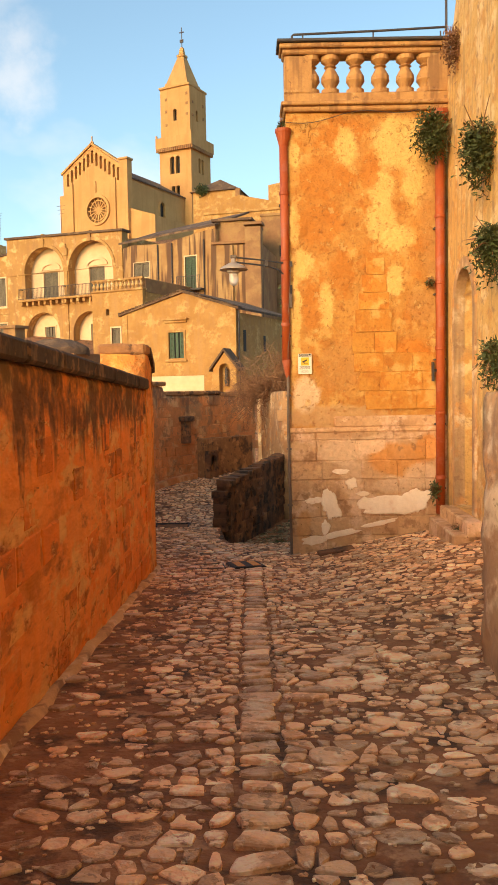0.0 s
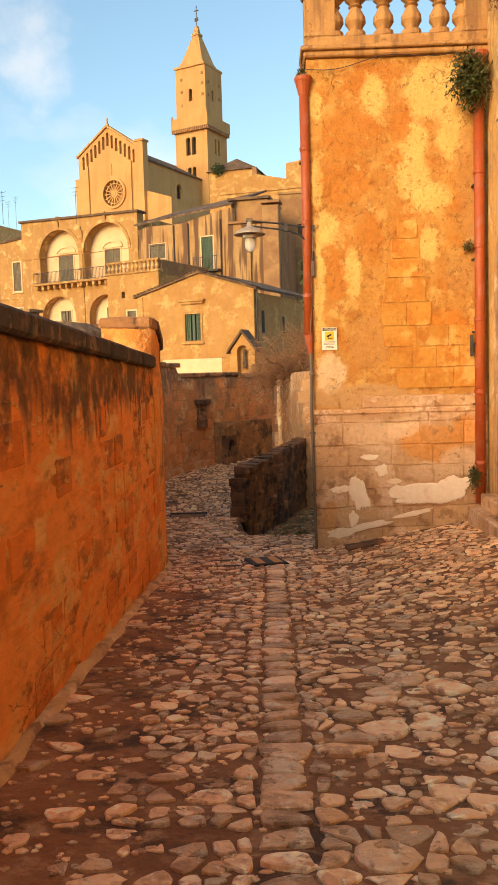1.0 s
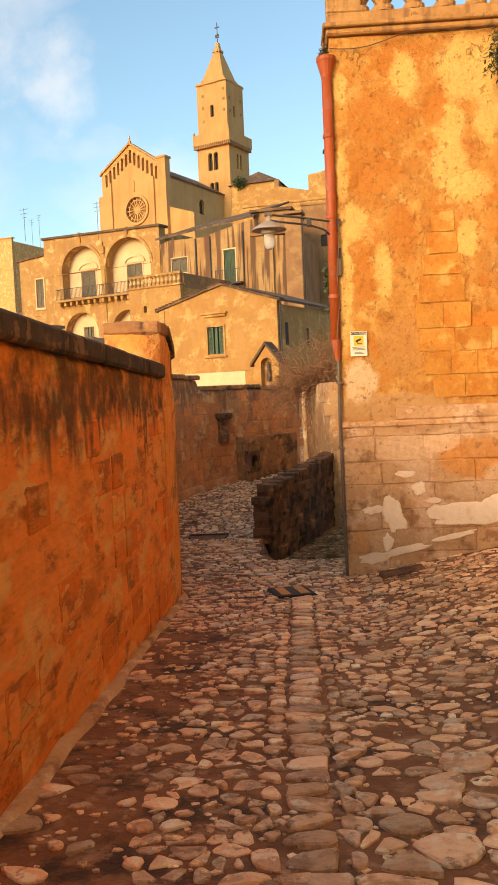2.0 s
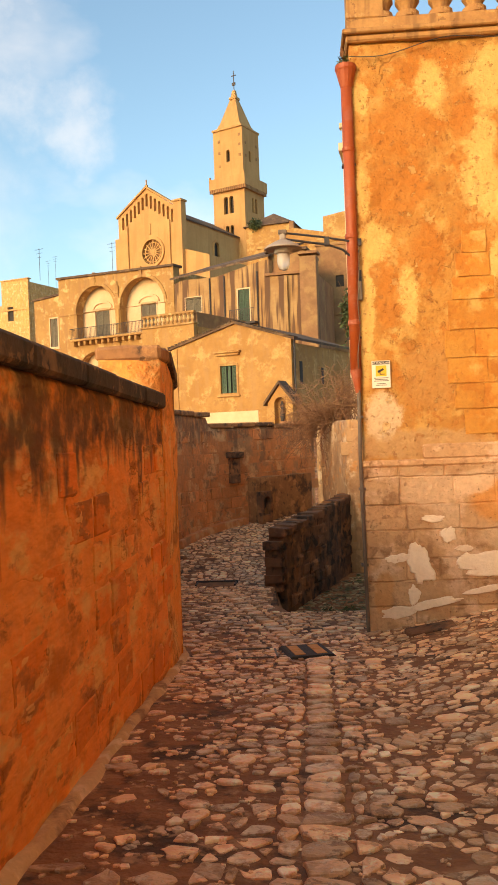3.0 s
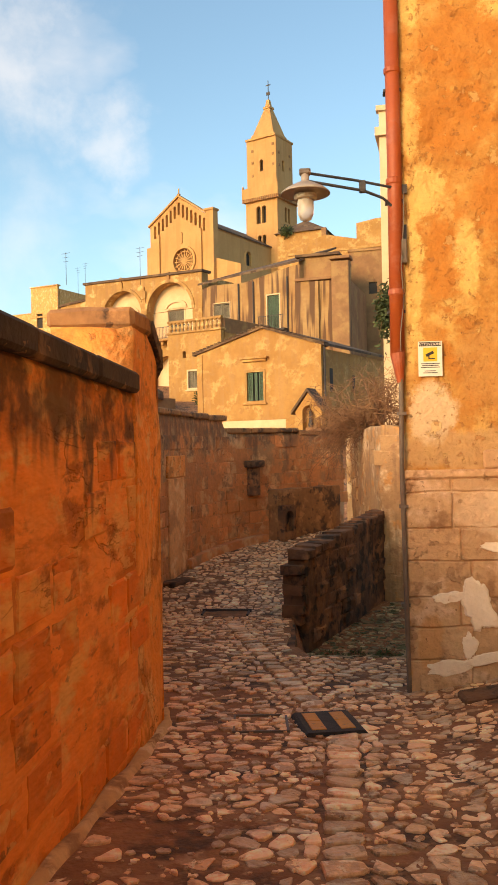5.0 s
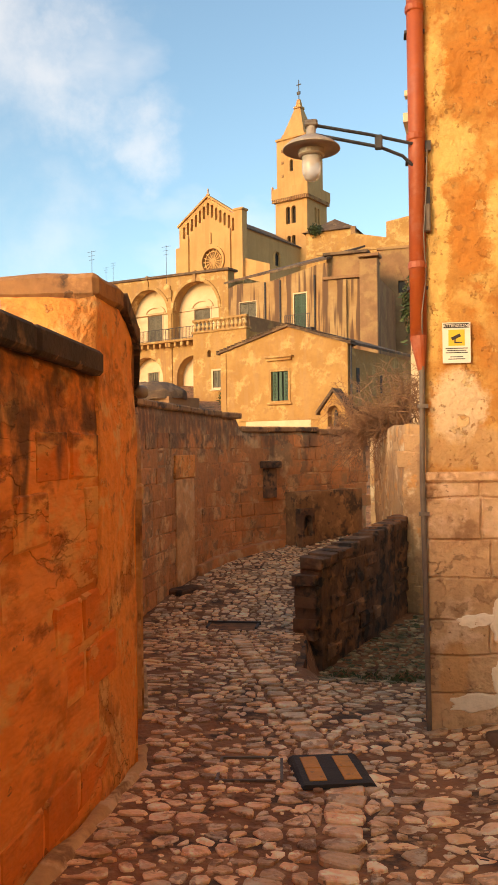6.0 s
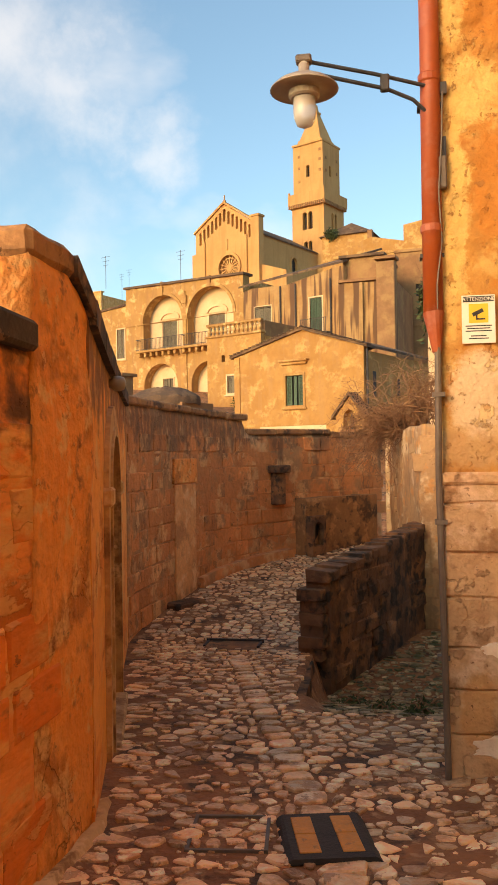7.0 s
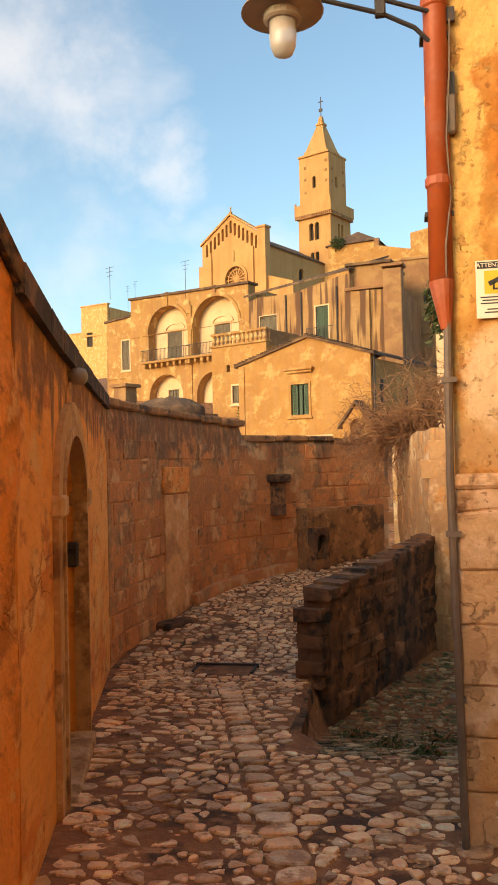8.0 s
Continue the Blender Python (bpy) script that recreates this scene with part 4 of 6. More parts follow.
part("junction_box", at(conduit, boxes((0.665, 0.72, FY - 0.07, FY, 2.84, 3.06), bevel=0.01)), M_CONDUIT, conduit)
for zz in (1.45, 0.6, -0.3):
    part("clip", at(conduit, boxes((0.60, 0.68, FY - 0.075, FY, zz, zz + 0.03))), M_CONDUIT, conduit)

# ---- street lamp on its bracket ----
lamp = root("street_lamp", 0.70, FY, 3.5, label="enamel dish street lamp on a double iron bracket", category="street lamp")
LX, LY, LZ = -0.185, 12.55, 3.395
ax = Vector((LX, LY, 0)) - Vector((0.70, FY, 0))
P = lambda f, z: (0.70 + ax.x * f, FY + ax.y * f, z)
part("upper_arm", at(lamp, tube(bmesh.new(), [P(0, 3.53), P(0.5, 3.56), P(1.02, 3.57)], 0.013)), M_ARM, lamp)
part("lower_arm", at(lamp, tube(bmesh.new(), [P(0.0, 3.12), P(0.02, 3.22), P(0.09, 3.34), P(0.22, 3.43), P(0.42, 3.475), P(1.0, 3.50)], 0.013)), M_ARM, lamp)
bm = bmesh.new()
box(bm, -0.03, 0.03, -0.025, 0.025, -0.055, 0.055, 0.008)
bmesh.ops.translate(bm, vec=P(0.43, 3.51), verts=bm.verts)
part("arm_clamp", at(lamp, bm), M_IRON, lamp)
part("wall_plate", at(lamp, boxes((0.66, 0.72, FY - 0.03, FY, 3.05, 3.2))), M_IRON, lamp)
part("wall_plate", at(lamp, boxes((0.68, 0.73, FY - 0.03, FY, 3.49, 3.57))), M_IRON, lamp)
bm = lathe(bmesh.new(), [(0.03, 0.20), (0.035, 0.19), (0.035, 0.10), (0.08, 0.08), (0.175, 0.03), (0.214, -0.005), (0.217, -0.015), (0.205, -0.012), (0.10, 0.0), (0.09, -0.03)], 28)
bmesh.ops.translate(bm, vec=(LX, LY, LZ), verts=bm.verts)
part("dish_shade", at(lamp, bm), M_METAL, lamp, "pale enamel dish shade", smooth=True)
bm = lathe(bmesh.new(), [(0.10, -0.02), (0.10, -0.055), (0.085, -0.065), (0.072, -0.065)], 20)
bmesh.ops.translate(bm, vec=(LX, LY, LZ), verts=bm.verts)
part("socket", at(lamp, bm), M_METAL, lamp)
bm = lathe(bmesh.new(), [(0.07, -0.066), (0.072, -0.14), (0.068, -0.19), (0.05, -0.235), (0.02, -0.25)], 20)
bmesh.ops.translate(bm, vec=(LX, LY, LZ), verts=bm.verts)
part("glass_bulb", at(lamp, bm), M_GLASS, lamp, "milky glass globe", smooth=True)
part("top_clamp", at(lamp, boxes((LX - 0.05, LX + 0.05, LY - 0.04, LY + 0.04, 3.55, 3.60), bevel=0.01)), M_CONDUIT, lamp)

wire = root("wall_cable", 0.7, FY - 0.03, 5.7, label="thin dark cable slung along the facade", category="cable")
part("cable_run", at(wire, tube(bmesh.new(), [(0.66 + 0.13 * i, FY - 0.05, 5.70 - 0.05 * math.sin(i * 0.55) + 0.012 * i) for i in range(17)], 0.006, 5)), M_IRON, wire)

# ---- warning sign ----
sign = root("warning_sign", 0.80, FY - 0.03, 1.80, label="white warning notice with a yellow surveillance picture", category="sign")
part("plate", boxes((0, 0.215, -0.008, 0.0, 0, 0.32)), M_WHITE, sign)
part("header", boxes((0.008, 0.207, -0.012, -0.008, 0.275, 0.312)), M_INK, sign)
part("yellow_field", boxes((0.045, 0.17, -0.011, -0.008, 0.135, 0.262)), M_SIGNY, sign)
bm = bmesh.new()
box(bm, -0.04, 0.035, -0.0135, -0.011, -0.013, 0.013, 0, Matrix.Translation((0.105, 0, 0.205)) @ Matrix.Rotation(radians(-25), 4, "Y"))
box(bm, 0.09, 0.10, -0.0135, -0.011, 0.16, 0.20)
box(bm, 0.09, 0.15, -0.0135, -0.011, 0.155, 0.165)
part("camera_pictogram", bm, M_INK, sign)
for i, (w, z) in enumerate(((0.17, 0.112), (0.15, 0.095), (0.17, 0.078), (0.10, 0.045), (0.13, 0.028))):
    part("text_bar", boxes((0.107 - w / 2, 0.107 + w / 2, -0.010, -0.008, z, z + 0.007)), M_INK, sign)
tx = bpy.data.curves.new("heading", "FONT")
tx.body, tx.size, tx.align_x, tx.extrude = "ATTENZIONE", 0.034, "CENTER", 0.0008
tx.materials.append(M_WHITE)
tob = new("heading", tx)
tob.parent = sign
tob.matrix_basis = pose(0.1075, -0.0132, 0.282, 90, 0, 0)

# ---- pale house on the other side with its arched doorway ----
pale_house = root("pale_house", 3.15, 12.9, -0.6, label="tall pale ochre house with an arched doorway and hanging plants", category="house")
# its wall runs towards the viewer along the lane
rw_m = Matrix.Translation((3.17, 13.0, 0)) @ Matrix.Rotation(radians(-90 - 1.0), 4, "Z")
bm = bmesh.new()
slab(bm, [(0, -2), (0.0, 6.2), (0.35, 6.9), (1.2, 8.2), (1.4, 9.5), (7.2, 9.5), (7.2, -2)], [arch(0.55, 1.60, -0.25, 3.28)], 0.0, 0.6)
bmesh.ops.transform(bm, matrix=pale_house.matrix_basis.inverted() @ rw_m, verts=bm.verts)
part("wall", bm, M_CREAM, pale_house)
bm = bmesh.new()
arch_frame(bm, arch(0.42, 1.73, -0.25, 3.42), arch(0.56, 1.59, -0.25, 3.27), -0.03, 0.12)
bmesh.ops.transform(bm, matrix=pale_house.matrix_basis.inverted() @ rw_m, verts=bm.verts)
part("door_surround", bm, M_PALE, pale_house)
bm = bmesh.new()
slab(bm, arch(0.55, 1.60, -0.25, 3.28), [], 0.38, 0.44)
bmesh.ops.transform(bm, matrix=pale_house.matrix_basis.inverted() @ rw_m, verts=bm.verts)
part("door", bm, M_GREEN, pale_house, "dark green wooden door in shadow")
for k, (d, z) in enumerate(((0.38, -0.46), (0.20, -0.28))):
    bm = bmesh.new()
    box(bm, 0.3, 2.0, -d, 0.4, -1.5, z, 0.02)
    bmesh.ops.transform(bm, matrix=pale_house.matrix_basis.inverted() @ rw_m, verts=bm.verts)
    part("step", bm, M_TUFA, pale_house)
part("buttress", at(pale_house, rough_wall([(1.71, 5.95), (1.71, 4.4)], lambda x, y: -1.5, lambda x, y: 1.5, 0.9, 0.05, 50, 0.10, 13.0)), M_PALE, pale_house, "rough weathered stone buttress", smooth=True)
part("rear_wall", at(pale_house, boxes((2.35, 3.0, -9, 5.9, -1.5, 9.5))), M_CREAM, pale_house)

# ---- houses that close the lane behind ----
back = root("rear_house", 3, -9, 0.4, label="plain ochre house across the upper lane", category="house")
part("wall", boxes((-6, 5, -6, 0, -1.2, 7.0)), M_CREAM, back)
part("roof", boxes((-6.3, 5.3, -6.3, 0.3, 7.0, 7.25)), M_ROOF, back)


# ---- town on the hill ----
def bparts(ob):
    """A function that adds parts in the frame of a building whose heights are given above the sea of the scene."""
    dz = ob.matrix_basis.translation.z

    def add(name, bm, material, label="", parent=None, smooth=False):
        bmesh.ops.translate(bm, vec=(0, 0, -dz), verts=bm.verts)
        return part(name, bm, material, parent or ob, label, smooth)
    return add


def window(add, x0, x1, z0, z1, y, shutter=M_GREEN, leaves=2, frame_w=0.12, sill=True, frame_m=M_NICHE):
    """A shuttered window in the opening x0..x1, z0..z1 of a facade."""
    w = add("window", slab(bmesh.new(), rect(x0 - frame_w, x1 + frame_w, z0 - frame_w, z1 + frame_w), [rect(x0, x1, z0, z1)], y - 0.05, y + 0.1), frame_m)
    add("pane", boxes((x0, x1, y + 0.22, y + 0.26, z0, z1)), M_DARK, "dark window pane", w)
    lw = (x1 - x0) / (leaves if leaves > 1 else 1)
    for i in range(leaves):
        bm = bmesh.new()
        a, b = x0 + i * lw + 0.02, x0 + (i + 1) * lw - 0.02
        if leaves == 3:
            a, b = (x0 + 0.02, x0 + lw * 0.95) if i == 0 else (x1 - lw * 0.95, x1 - 0.02) if i == 2 else (x0 + lw * 1.25, x0 + lw * 1.75)
        slab(bm, rect(a, b, z0 + 0.02, z1 - 0.02), [rect(a + 0.07, b - 0.07, z0 + 0.12, z1 - 0.1)] if b - a > 0.25 else [], y + 0.08, y + 0.13)
        k = z0 + 0.14
        while k < z1 - 0.14:
            box(bm, a + 0.06, b - 0.06, y + 0.095, y + 0.12, k, k + 0.05)
            k += 0.075
        add("shutter", bm, shutter, "", w)
    if sill:
        add("sill", boxes((x0 - frame_w - 0.1, x1 + frame_w + 0.1, y - 0.14, y + 0.08, z0 - frame_w - 0.1, z0 - frame_w), bevel=0.02), frame_m, "", w)
    return w


def gable_roof(x0, x1, y0, y1, ze, zr, xr, over=0.25, th=0.18):
    bm = bmesh.new()
    shape(bm, [(x0 - over, ze - 0.1), (xr, zr), (x1 + over, ze - 0.1), (x1 + over, ze - 0.1 + th), (xr, zr + th), (x0 - over, ze - 0.1 + th)], y0 - over, y1)
    return bm


# small gabled house
A = root("gabled_house", -0.653, 49.0, -1, -25, "small gabled ochre stone house with green shutters", "house")
add = bparts(A)
add("front_wall", slab(bmesh.new(), [(-7.95, -2), (-7.85, 6.55), (-3.55, 7.65), (0, 6.5), (0, -2)], [rect(-4.62, -3.55, 3.68, 5.28), rect(-6.0, -5.2, 1.2, 2.35)], 0, 0.45), M_HOUSE)
add("side_wall", boxes((-0.45, 0, 0.45, 9.0, -2, 6.3)), M_HOUSE)
add("side_wall", boxes((-7.9, -7.45, 0.45, 9.0, -2, 6.3)), M_HOUSE)
bm = bmesh.new()
shape(bm, [(-8.2, 6.45), (-3.55, 7.66), (0.25, 6.42), (0.25, 6.56), (-3.55, 7.82), (-8.2, 6.6)], -0.15, 9.2)
add("roof", bm, M_ROOF, "grey tiled gable roof")
bm = bmesh.new()
for i in range(34):
    t = i / 33
    x = -8.1 + 8.3 * t
    z = (6.6 + (7.82 - 6.6) * (x + 8.2) / 4.65) if x < -3.55 else (7.82 - (7.82 - 6.56) * (x + 3.55) / 3.8)
    box(bm, x - 0.09, x + 0.09, -0.22, 0.35, z - 0.02, z + 0.05, 0.02)
add("verge_tiles", bm, M_ROOF)
window(add, -4.62, -3.55, 3.68, 5.28, 0, M_GREEN, 3, frame_m=M_ARCHES)
add("lintel_hood", boxes((-4.95, -3.2, -0.28, 0.02, 6.0, 6.12), (-4.85, -3.3, -0.16, 0.02, 5.86, 6.0), bevel=0.02), M_HOUSE)
add("string_course", boxes((-7.9, 0.02, -0.06, 0.02, 2.62, 2.74)), M_HOUSE)
add("pale_band", boxes((-6.3, -2.2, -0.03, 0.0, 1.0, 2.60)), M_NICHE, "whitewashed lower band")
add("corner_strip", boxes((-7.97, -7.6, -0.05, 0.02, -2, 6.5)), M_HOUSE)
add("side_slit", boxes((-0.02, 0.03, 1.0, 1.35, 4.0, 5.3)), M_DARK)
add("side_slit", boxes((-0.02, 0.03, 4.0, 4.3, 4.1, 5.1)), M_DARK)
add("downpipe", tube(bmesh.new(), [(0.06, 0.25, -2), (0.06, 0.25, 6.4)], 0.07, 8), M_IRON)

# little gabled porch with a dark figure-like ornament beside the house
N = root("gabled_shrine", -1.15, 47.2, -0.5, -25, "small gabled stone shrine porch with tiled pitched top", "shrine")
add = bparts(N)
add("porch_wall", slab(bmesh.new(), [(-0.95, -1), (-0.95, 2.9), (-0.2, 3.85), (0.55, 2.9), (0.55, -1)], [arch(-0.55, 0.15, 0.5, 3.2)], 0, 0.5), M_HOUSE)
bm = bmesh.new()
shape(bm, [(-1.15, 2.75), (-0.2, 3.9), (0.75, 2.75), (0.75, 2.92), (-0.2, 4.08), (-1.15, 2.92)], -0.15, 0.8)
add("porch_roof", bm, M_ROOF)
add("niche_back", boxes((-0.6, 0.2, 0.45, 0.5, 0.4, 3.3)), M_HOUSE)
add("ornament", lathe(bmesh.new(), [(0.1, 1.9), (0.14, 2.2), (0.09, 2.6), (0.11, 2.8), (0.03, 3.0)], 8, -0.2, 0.25), M_IRON)

# house with the balustraded terrace
T = root("terrace_house", -7.783, 62.0, 3, -27, "ochre house with a small balustraded terrace", "house")
add = bparts(T)
add("front_wall", slab(bmesh.new(), rect(-4.7, 0, 0, 9.35), [rect(-2.9, -2.1, 5.4, 6.6), arch(-3.4, -3.1, 7.6, 8.1), arch(-1.2, -0.95, 7.5, 8.0)], 0, 0.4), M_HOUSE)
add("body", boxes((-4.7, 0, 0.5, 7.5, 0, 9.2)), M_HOUSE)
add("side_parapet", boxes((-0.3, 0.02, 0.42, 7.4, 9.2, 10.25), bevel=0.03), M_BROWN, "grey weathered side parapet")
add("terrace_ledge", boxes((-4.8, 0.1, -0.12, 0.5, 9.35, 9.5), bevel=0.03), M_ARCHES)
add("terrace_rail", boxes((-4.75, 0.05, -0.05, 0.25, 10.18, 10.34), bevel=0.02), M_ARCHES)
bm = lathe(bmesh.new(), [(0.13, 9.5), (0.13, 9.58), (0.08, 9.62), (0.14, 9.78), (0.08, 9.98), (0.06, 10.05), (0.13, 10.1), (0.13, 10.18)], 8)
bm2 = bm
first = None
for i in range(13):
    if first is None:
        bmesh.ops.translate(bm2, vec=(0, 0.1, 0), verts=bm2.verts)
        first = add("baluster", bm2, M_ARCHES)
        first.location.x = -4.55
    else:
        o = new("baluster", first.data)
        o.parent = T
        o.location.x = -4.55 + 0.365 * i
window(add, -2.9, -2.1, 5.4, 6.6, 0, M_GREYWOOD, 2)

# palazzo with the two great arches
Z = root("arcaded_palazzo", -11.15, 75.0, 4, -27, "ochre palazzo with two tall arched loggias and balconies", "house")
add = bparts(Z)
ARCHES = ((-11.5, -6.75, 15.65), (-6.15, -1.05, 15.75))
add("front_wall", slab(bmesh.new(), [(-13.7, 0), (-13.7, 16.75), (0, 16.25), (0, 0)],
    [arch(a, b, 10.75, t, 16) for a, b, t in ARCHES] + [arch(-11.5, -7.4, 3.0, 9.5, 14), arch(-5.8, -2.0, 3.0, 9.3, 14)], 0, 0.9), M_ARCHES)
add("body", boxes((-13.7, 0, 2.3, 9, 0, 16.0)), M_ARCHES, "shaded grey flank")
add("cornice", (lambda b: shape(b, [(-13.85, 16.75), (0.15, 16.25), (0.15, 16.45), (-13.85, 16.95)], -0.2, 1.2))(bmesh.new()), M_ROOF)
for a, b, t in ARCHES:
    ring = slab(bmesh.new(), arch(a - 0.28, b + 0.28, 13.2, t + 0.28, 16), [arch(a, b, 13.198, t, 16)], -0.1, 0.1)
    add("arch_moulding", ring, M_ARCHES)
    add("keystone", boxes(((a + b) / 2 - 0.15, (a + b) / 2 + 0.15, -0.16, 0.1, t - 0.05, t + 0.75), bevel=0.02), M_ARCHES)
    c = (a + b) / 2
    add("niche_wall", slab(bmesh.new(), rect(a - 0.2, b + 0.2, 10.5, 16), [rect(c - 0.9, c + 0.9, 10.78, 13.55)], 1.0, 1.25), M_NICHE)
    add("door_hood", slab(bmesh.new(), arch(c - 1.25, c + 1.25, 13.6, 14.35, 12, 0.7), [arch(c - 1.0, c + 1.0, 13.598, 14.12, 12, 0.5)], 0.85, 1.0), M_NICHE)
    window(add, c - 0.88, c + 0.88, 10.8, 13.5, 1.0, M_GREYWOOD, 2, 0.14, False)
    bal = add("balcony", boxes((a - 0.35, b + 0.35, -0.75, 2.0, 10.55, 10.75), bevel=0.03), M_ARCHES)
    k = a - 0.2
    while k < b + 0.3:
        add("corbel", boxes((k, k + 0.28, -0.6, 0.05, 10.15, 10.55), bevel=0.04), M_ARCHES, "", bal)
        k += 0.72
    bm = bmesh.new()
    box(bm, a - 0.32, b + 0.32, -0.72, -0.68, 11.72, 11.77)
    box(bm, a - 0.32, b + 0.32, -0.72, -0.68, 10.80, 10.84)
    k = a - 0.3
    while k < b + 0.3:
        box(bm, k, k + 0.03, -0.71, -0.69, 10.75, 11.75)
        k += 0.16
    for xx in (a - 0.32, b + 0.29):
        box(bm, xx, xx + 0.03, -0.7, 0.0, 11.72, 11.77)
    add("balcony_railing", bm, M_IRON, "thin iron balcony railing", bal)
for a, b in ((-11.5, -7.4), (-5.8, -2.0)):
    c = (a + b) / 2
    add("niche_wall", slab(bmesh.new(), rect(a - 0.2, b + 0.2, 2.5, 9.8), [rect(c - 0.55, c + 0.75, 5.6, 8.2)], 0.95, 1.2), M_NICHE)
    window(add, c - 0.53, c + 0.73, 5.6, 8.2, 0.95, M_GREYWOOD, 3, 0.1, False)
add("pilaster", boxes((-6.65, -6.25, -0.12, 0.02, 4, 14.6), (-6.72, -6.18, -0.2, 0.02, 14.6, 15.3), (-6.55, -6.35, -0.15, 0.02, 15.3, 15.7), bevel=0.03), M_ARCHES)
add("impost_band", boxes((-13.72, -11.78, -0.06, 0.02, 13.2, 13.4)), M_ARCHES)
add("impost_band", boxes((-0.8, 0.02, -0.06, 0.02, 13.0, 13.2)), M_ARCHES)
add("pediment_post", boxes((-9.3, -9.1, -0.1, 0.3, 15.9, 16.9)), M_ARCHES)
add("pediment_post", boxes((-3.75, -3.55, -0.1, 0.3, 15.9, 16.7)), M_ARCHES)
Wg = root("side_wing", -25.0, 83.0, 5, -24, "plain ochre side wing with grey shuttered windows", "house")
add = bparts(Wg)
add("front_wall", slab(bmesh.new(), [(-1.8, 0), (-1.8, 15.2), (1.6, 15.5), (1.6, 0)], [rect(0.2, 1.15, 10.5, 13.3), rect(0.2, 1.15, 6.6, 8.8)], 0, 0.5), M_ARCHES)
add("body", boxes((-1.8, 1.6, 0.6, 6, 0, 15.0)), M_ARCHES)
add("eaves", (lambda b: shape(b, [(-2.0, 15.2), (1.7, 15.5), (1.7, 15.7), (-2.0, 15.4)], -0.15, 0.8))(bmesh.new()), M_ROOF)
add("string_course", boxes((-1.8, 1.62, -0.1, 0.02, 9.7, 9.95)), M_ARCHES)
window(add, 0.2, 1.15, 10.5, 13.3, 0, M_GREYWOOD, 2)
window(add, 0.2, 1.15, 6.6, 8.8, 0, M_GREYWOOD, 2)


# stained block between palazzo and buttress
K = root("stained_house", -2.95, 68.0, 4, -27, "stained cream house with a green door and sloping roof", "house")
add = bparts(K)
add("front_wall", slab(bmesh.new(), [(-8.6, 0), (-8.6, 14.1), (-7.7, 14.3), (-4.4, 14.15), (0, 14.9), (0.6, 14.9), (0.6, 0)], [rect(-2.36, -1.28, 10.2, 12.85), rect(-7.5, -5.9, 11.5, 12.75)], 0, 0.45), M_STAINED)
add("body", boxes((-8.6, 0.6, 0.6, 8, 0, 13.9)), M_BROWN)
bm = bmesh.new()
for p in ((-8.9, -0.25, 14.4), (0.7, -0.25, 15.05), (0.7, 6, 17.2), (-8.9, 6, 16.4)):
    bm.verts.new(p)
    bm.verts.new((p[0], p[1], p[2] + 0.16))
bmesh.ops.convex_hull(bm, input=bm.verts)
add("roof", bm, M_ROOF, "long grey lean-to tiled roof")
window(add, -2.36, -1.28, 10.2, 12.85, 0, M_GREEN, 2, 0.1, False)
window(add, -7.5, -5.9, 11.5, 12.75, 0, M_GREYWOOD, 2, 0.06, False)
for xx in (-5.0, -3.6, -0.5):
    add("downpipe", tube(bmesh.new(), [(xx, -0.08, 6), (xx, -0.08, 14.1)], 0.07, 6), M_IRON)
bm = bmesh.new()
box(bm, -2.9, -0.6, -0.62, -0.58, 11.15, 11.2)
for i in range(14):
    box(bm, -2.88 + i * 0.17, -2.85 + i * 0.17, -0.61, -0.59, 10.15, 11.18)
box(bm, -3.0, -0.5, -0.65, 0.0, 10.0, 10.14)
add("balcony_railing", bm, M_IRON)

U = root("buttressed_house", 1.261, 66.0, 4, -12, "brown house with tall stepped buttresses", "house")
add = bparts(U)
add("front_wall", shape(bmesh.new(), [(-4.0, 0), (-4.0, 13.4), (-1.2, 13.3), (-1.2, 14.75), (0.0, 14.7), (0, 0)], 0, 0.6), M_STAINED)
add("buttress", boxes((-1.25, 0.05, -0.5, 0.0, 0, 14.6), bevel=0.05), M_BROWN)
add("body", boxes((-4.0, 0.0, 0.6, 7, 0, 13.3)), M_BROWN)
add("ledge", boxes((-4.1, -1.1, -0.2, 0.7, 13.4, 13.6), (-1.35, 0.15, -0.6, 0.7, 14.75, 14.95)), M_BROWN)
add("pilaster", boxes((-2.7, -2.3, -0.25, 0.0, 0, 13.3)), M_STAINED)
add("upper_wall", boxes((-4.2, -1.2, 1.5, 6, 13, 15.5), bevel=0.03), M_BROWN)
add("upper_roof", boxes((-4.4, -1.0, 1.2, 6.2, 15.5, 15.7)), M_ROOF)

V = root("brown_house", 4.0, 74.0, 5, -10, "shaded brown stone house", "house")
add = bparts(V)
add("front_wall", slab(bmesh.new(), rect(-2.6, 5, 0, 17.2), [rect(-1.0, -0.3, 13.6, 14.6)], 0, 0.5), M_BROWN)
add("body", boxes((-2.6, 5, 0.6, 7, 0, 17.0)), M_BROWN)
add("ledge", boxes((-2.7, 5.1, -0.12, 0.2, 11.2, 11.5)), M_BROWN)
add("ledge", boxes((-2.7, 5.1, -0.12, 0.2, 17.2, 17.4)), M_BROWN)
add("window", boxes((-1.0, -0.3, 0.2, 0.25, 13.6, 14.6)), M_DARK)

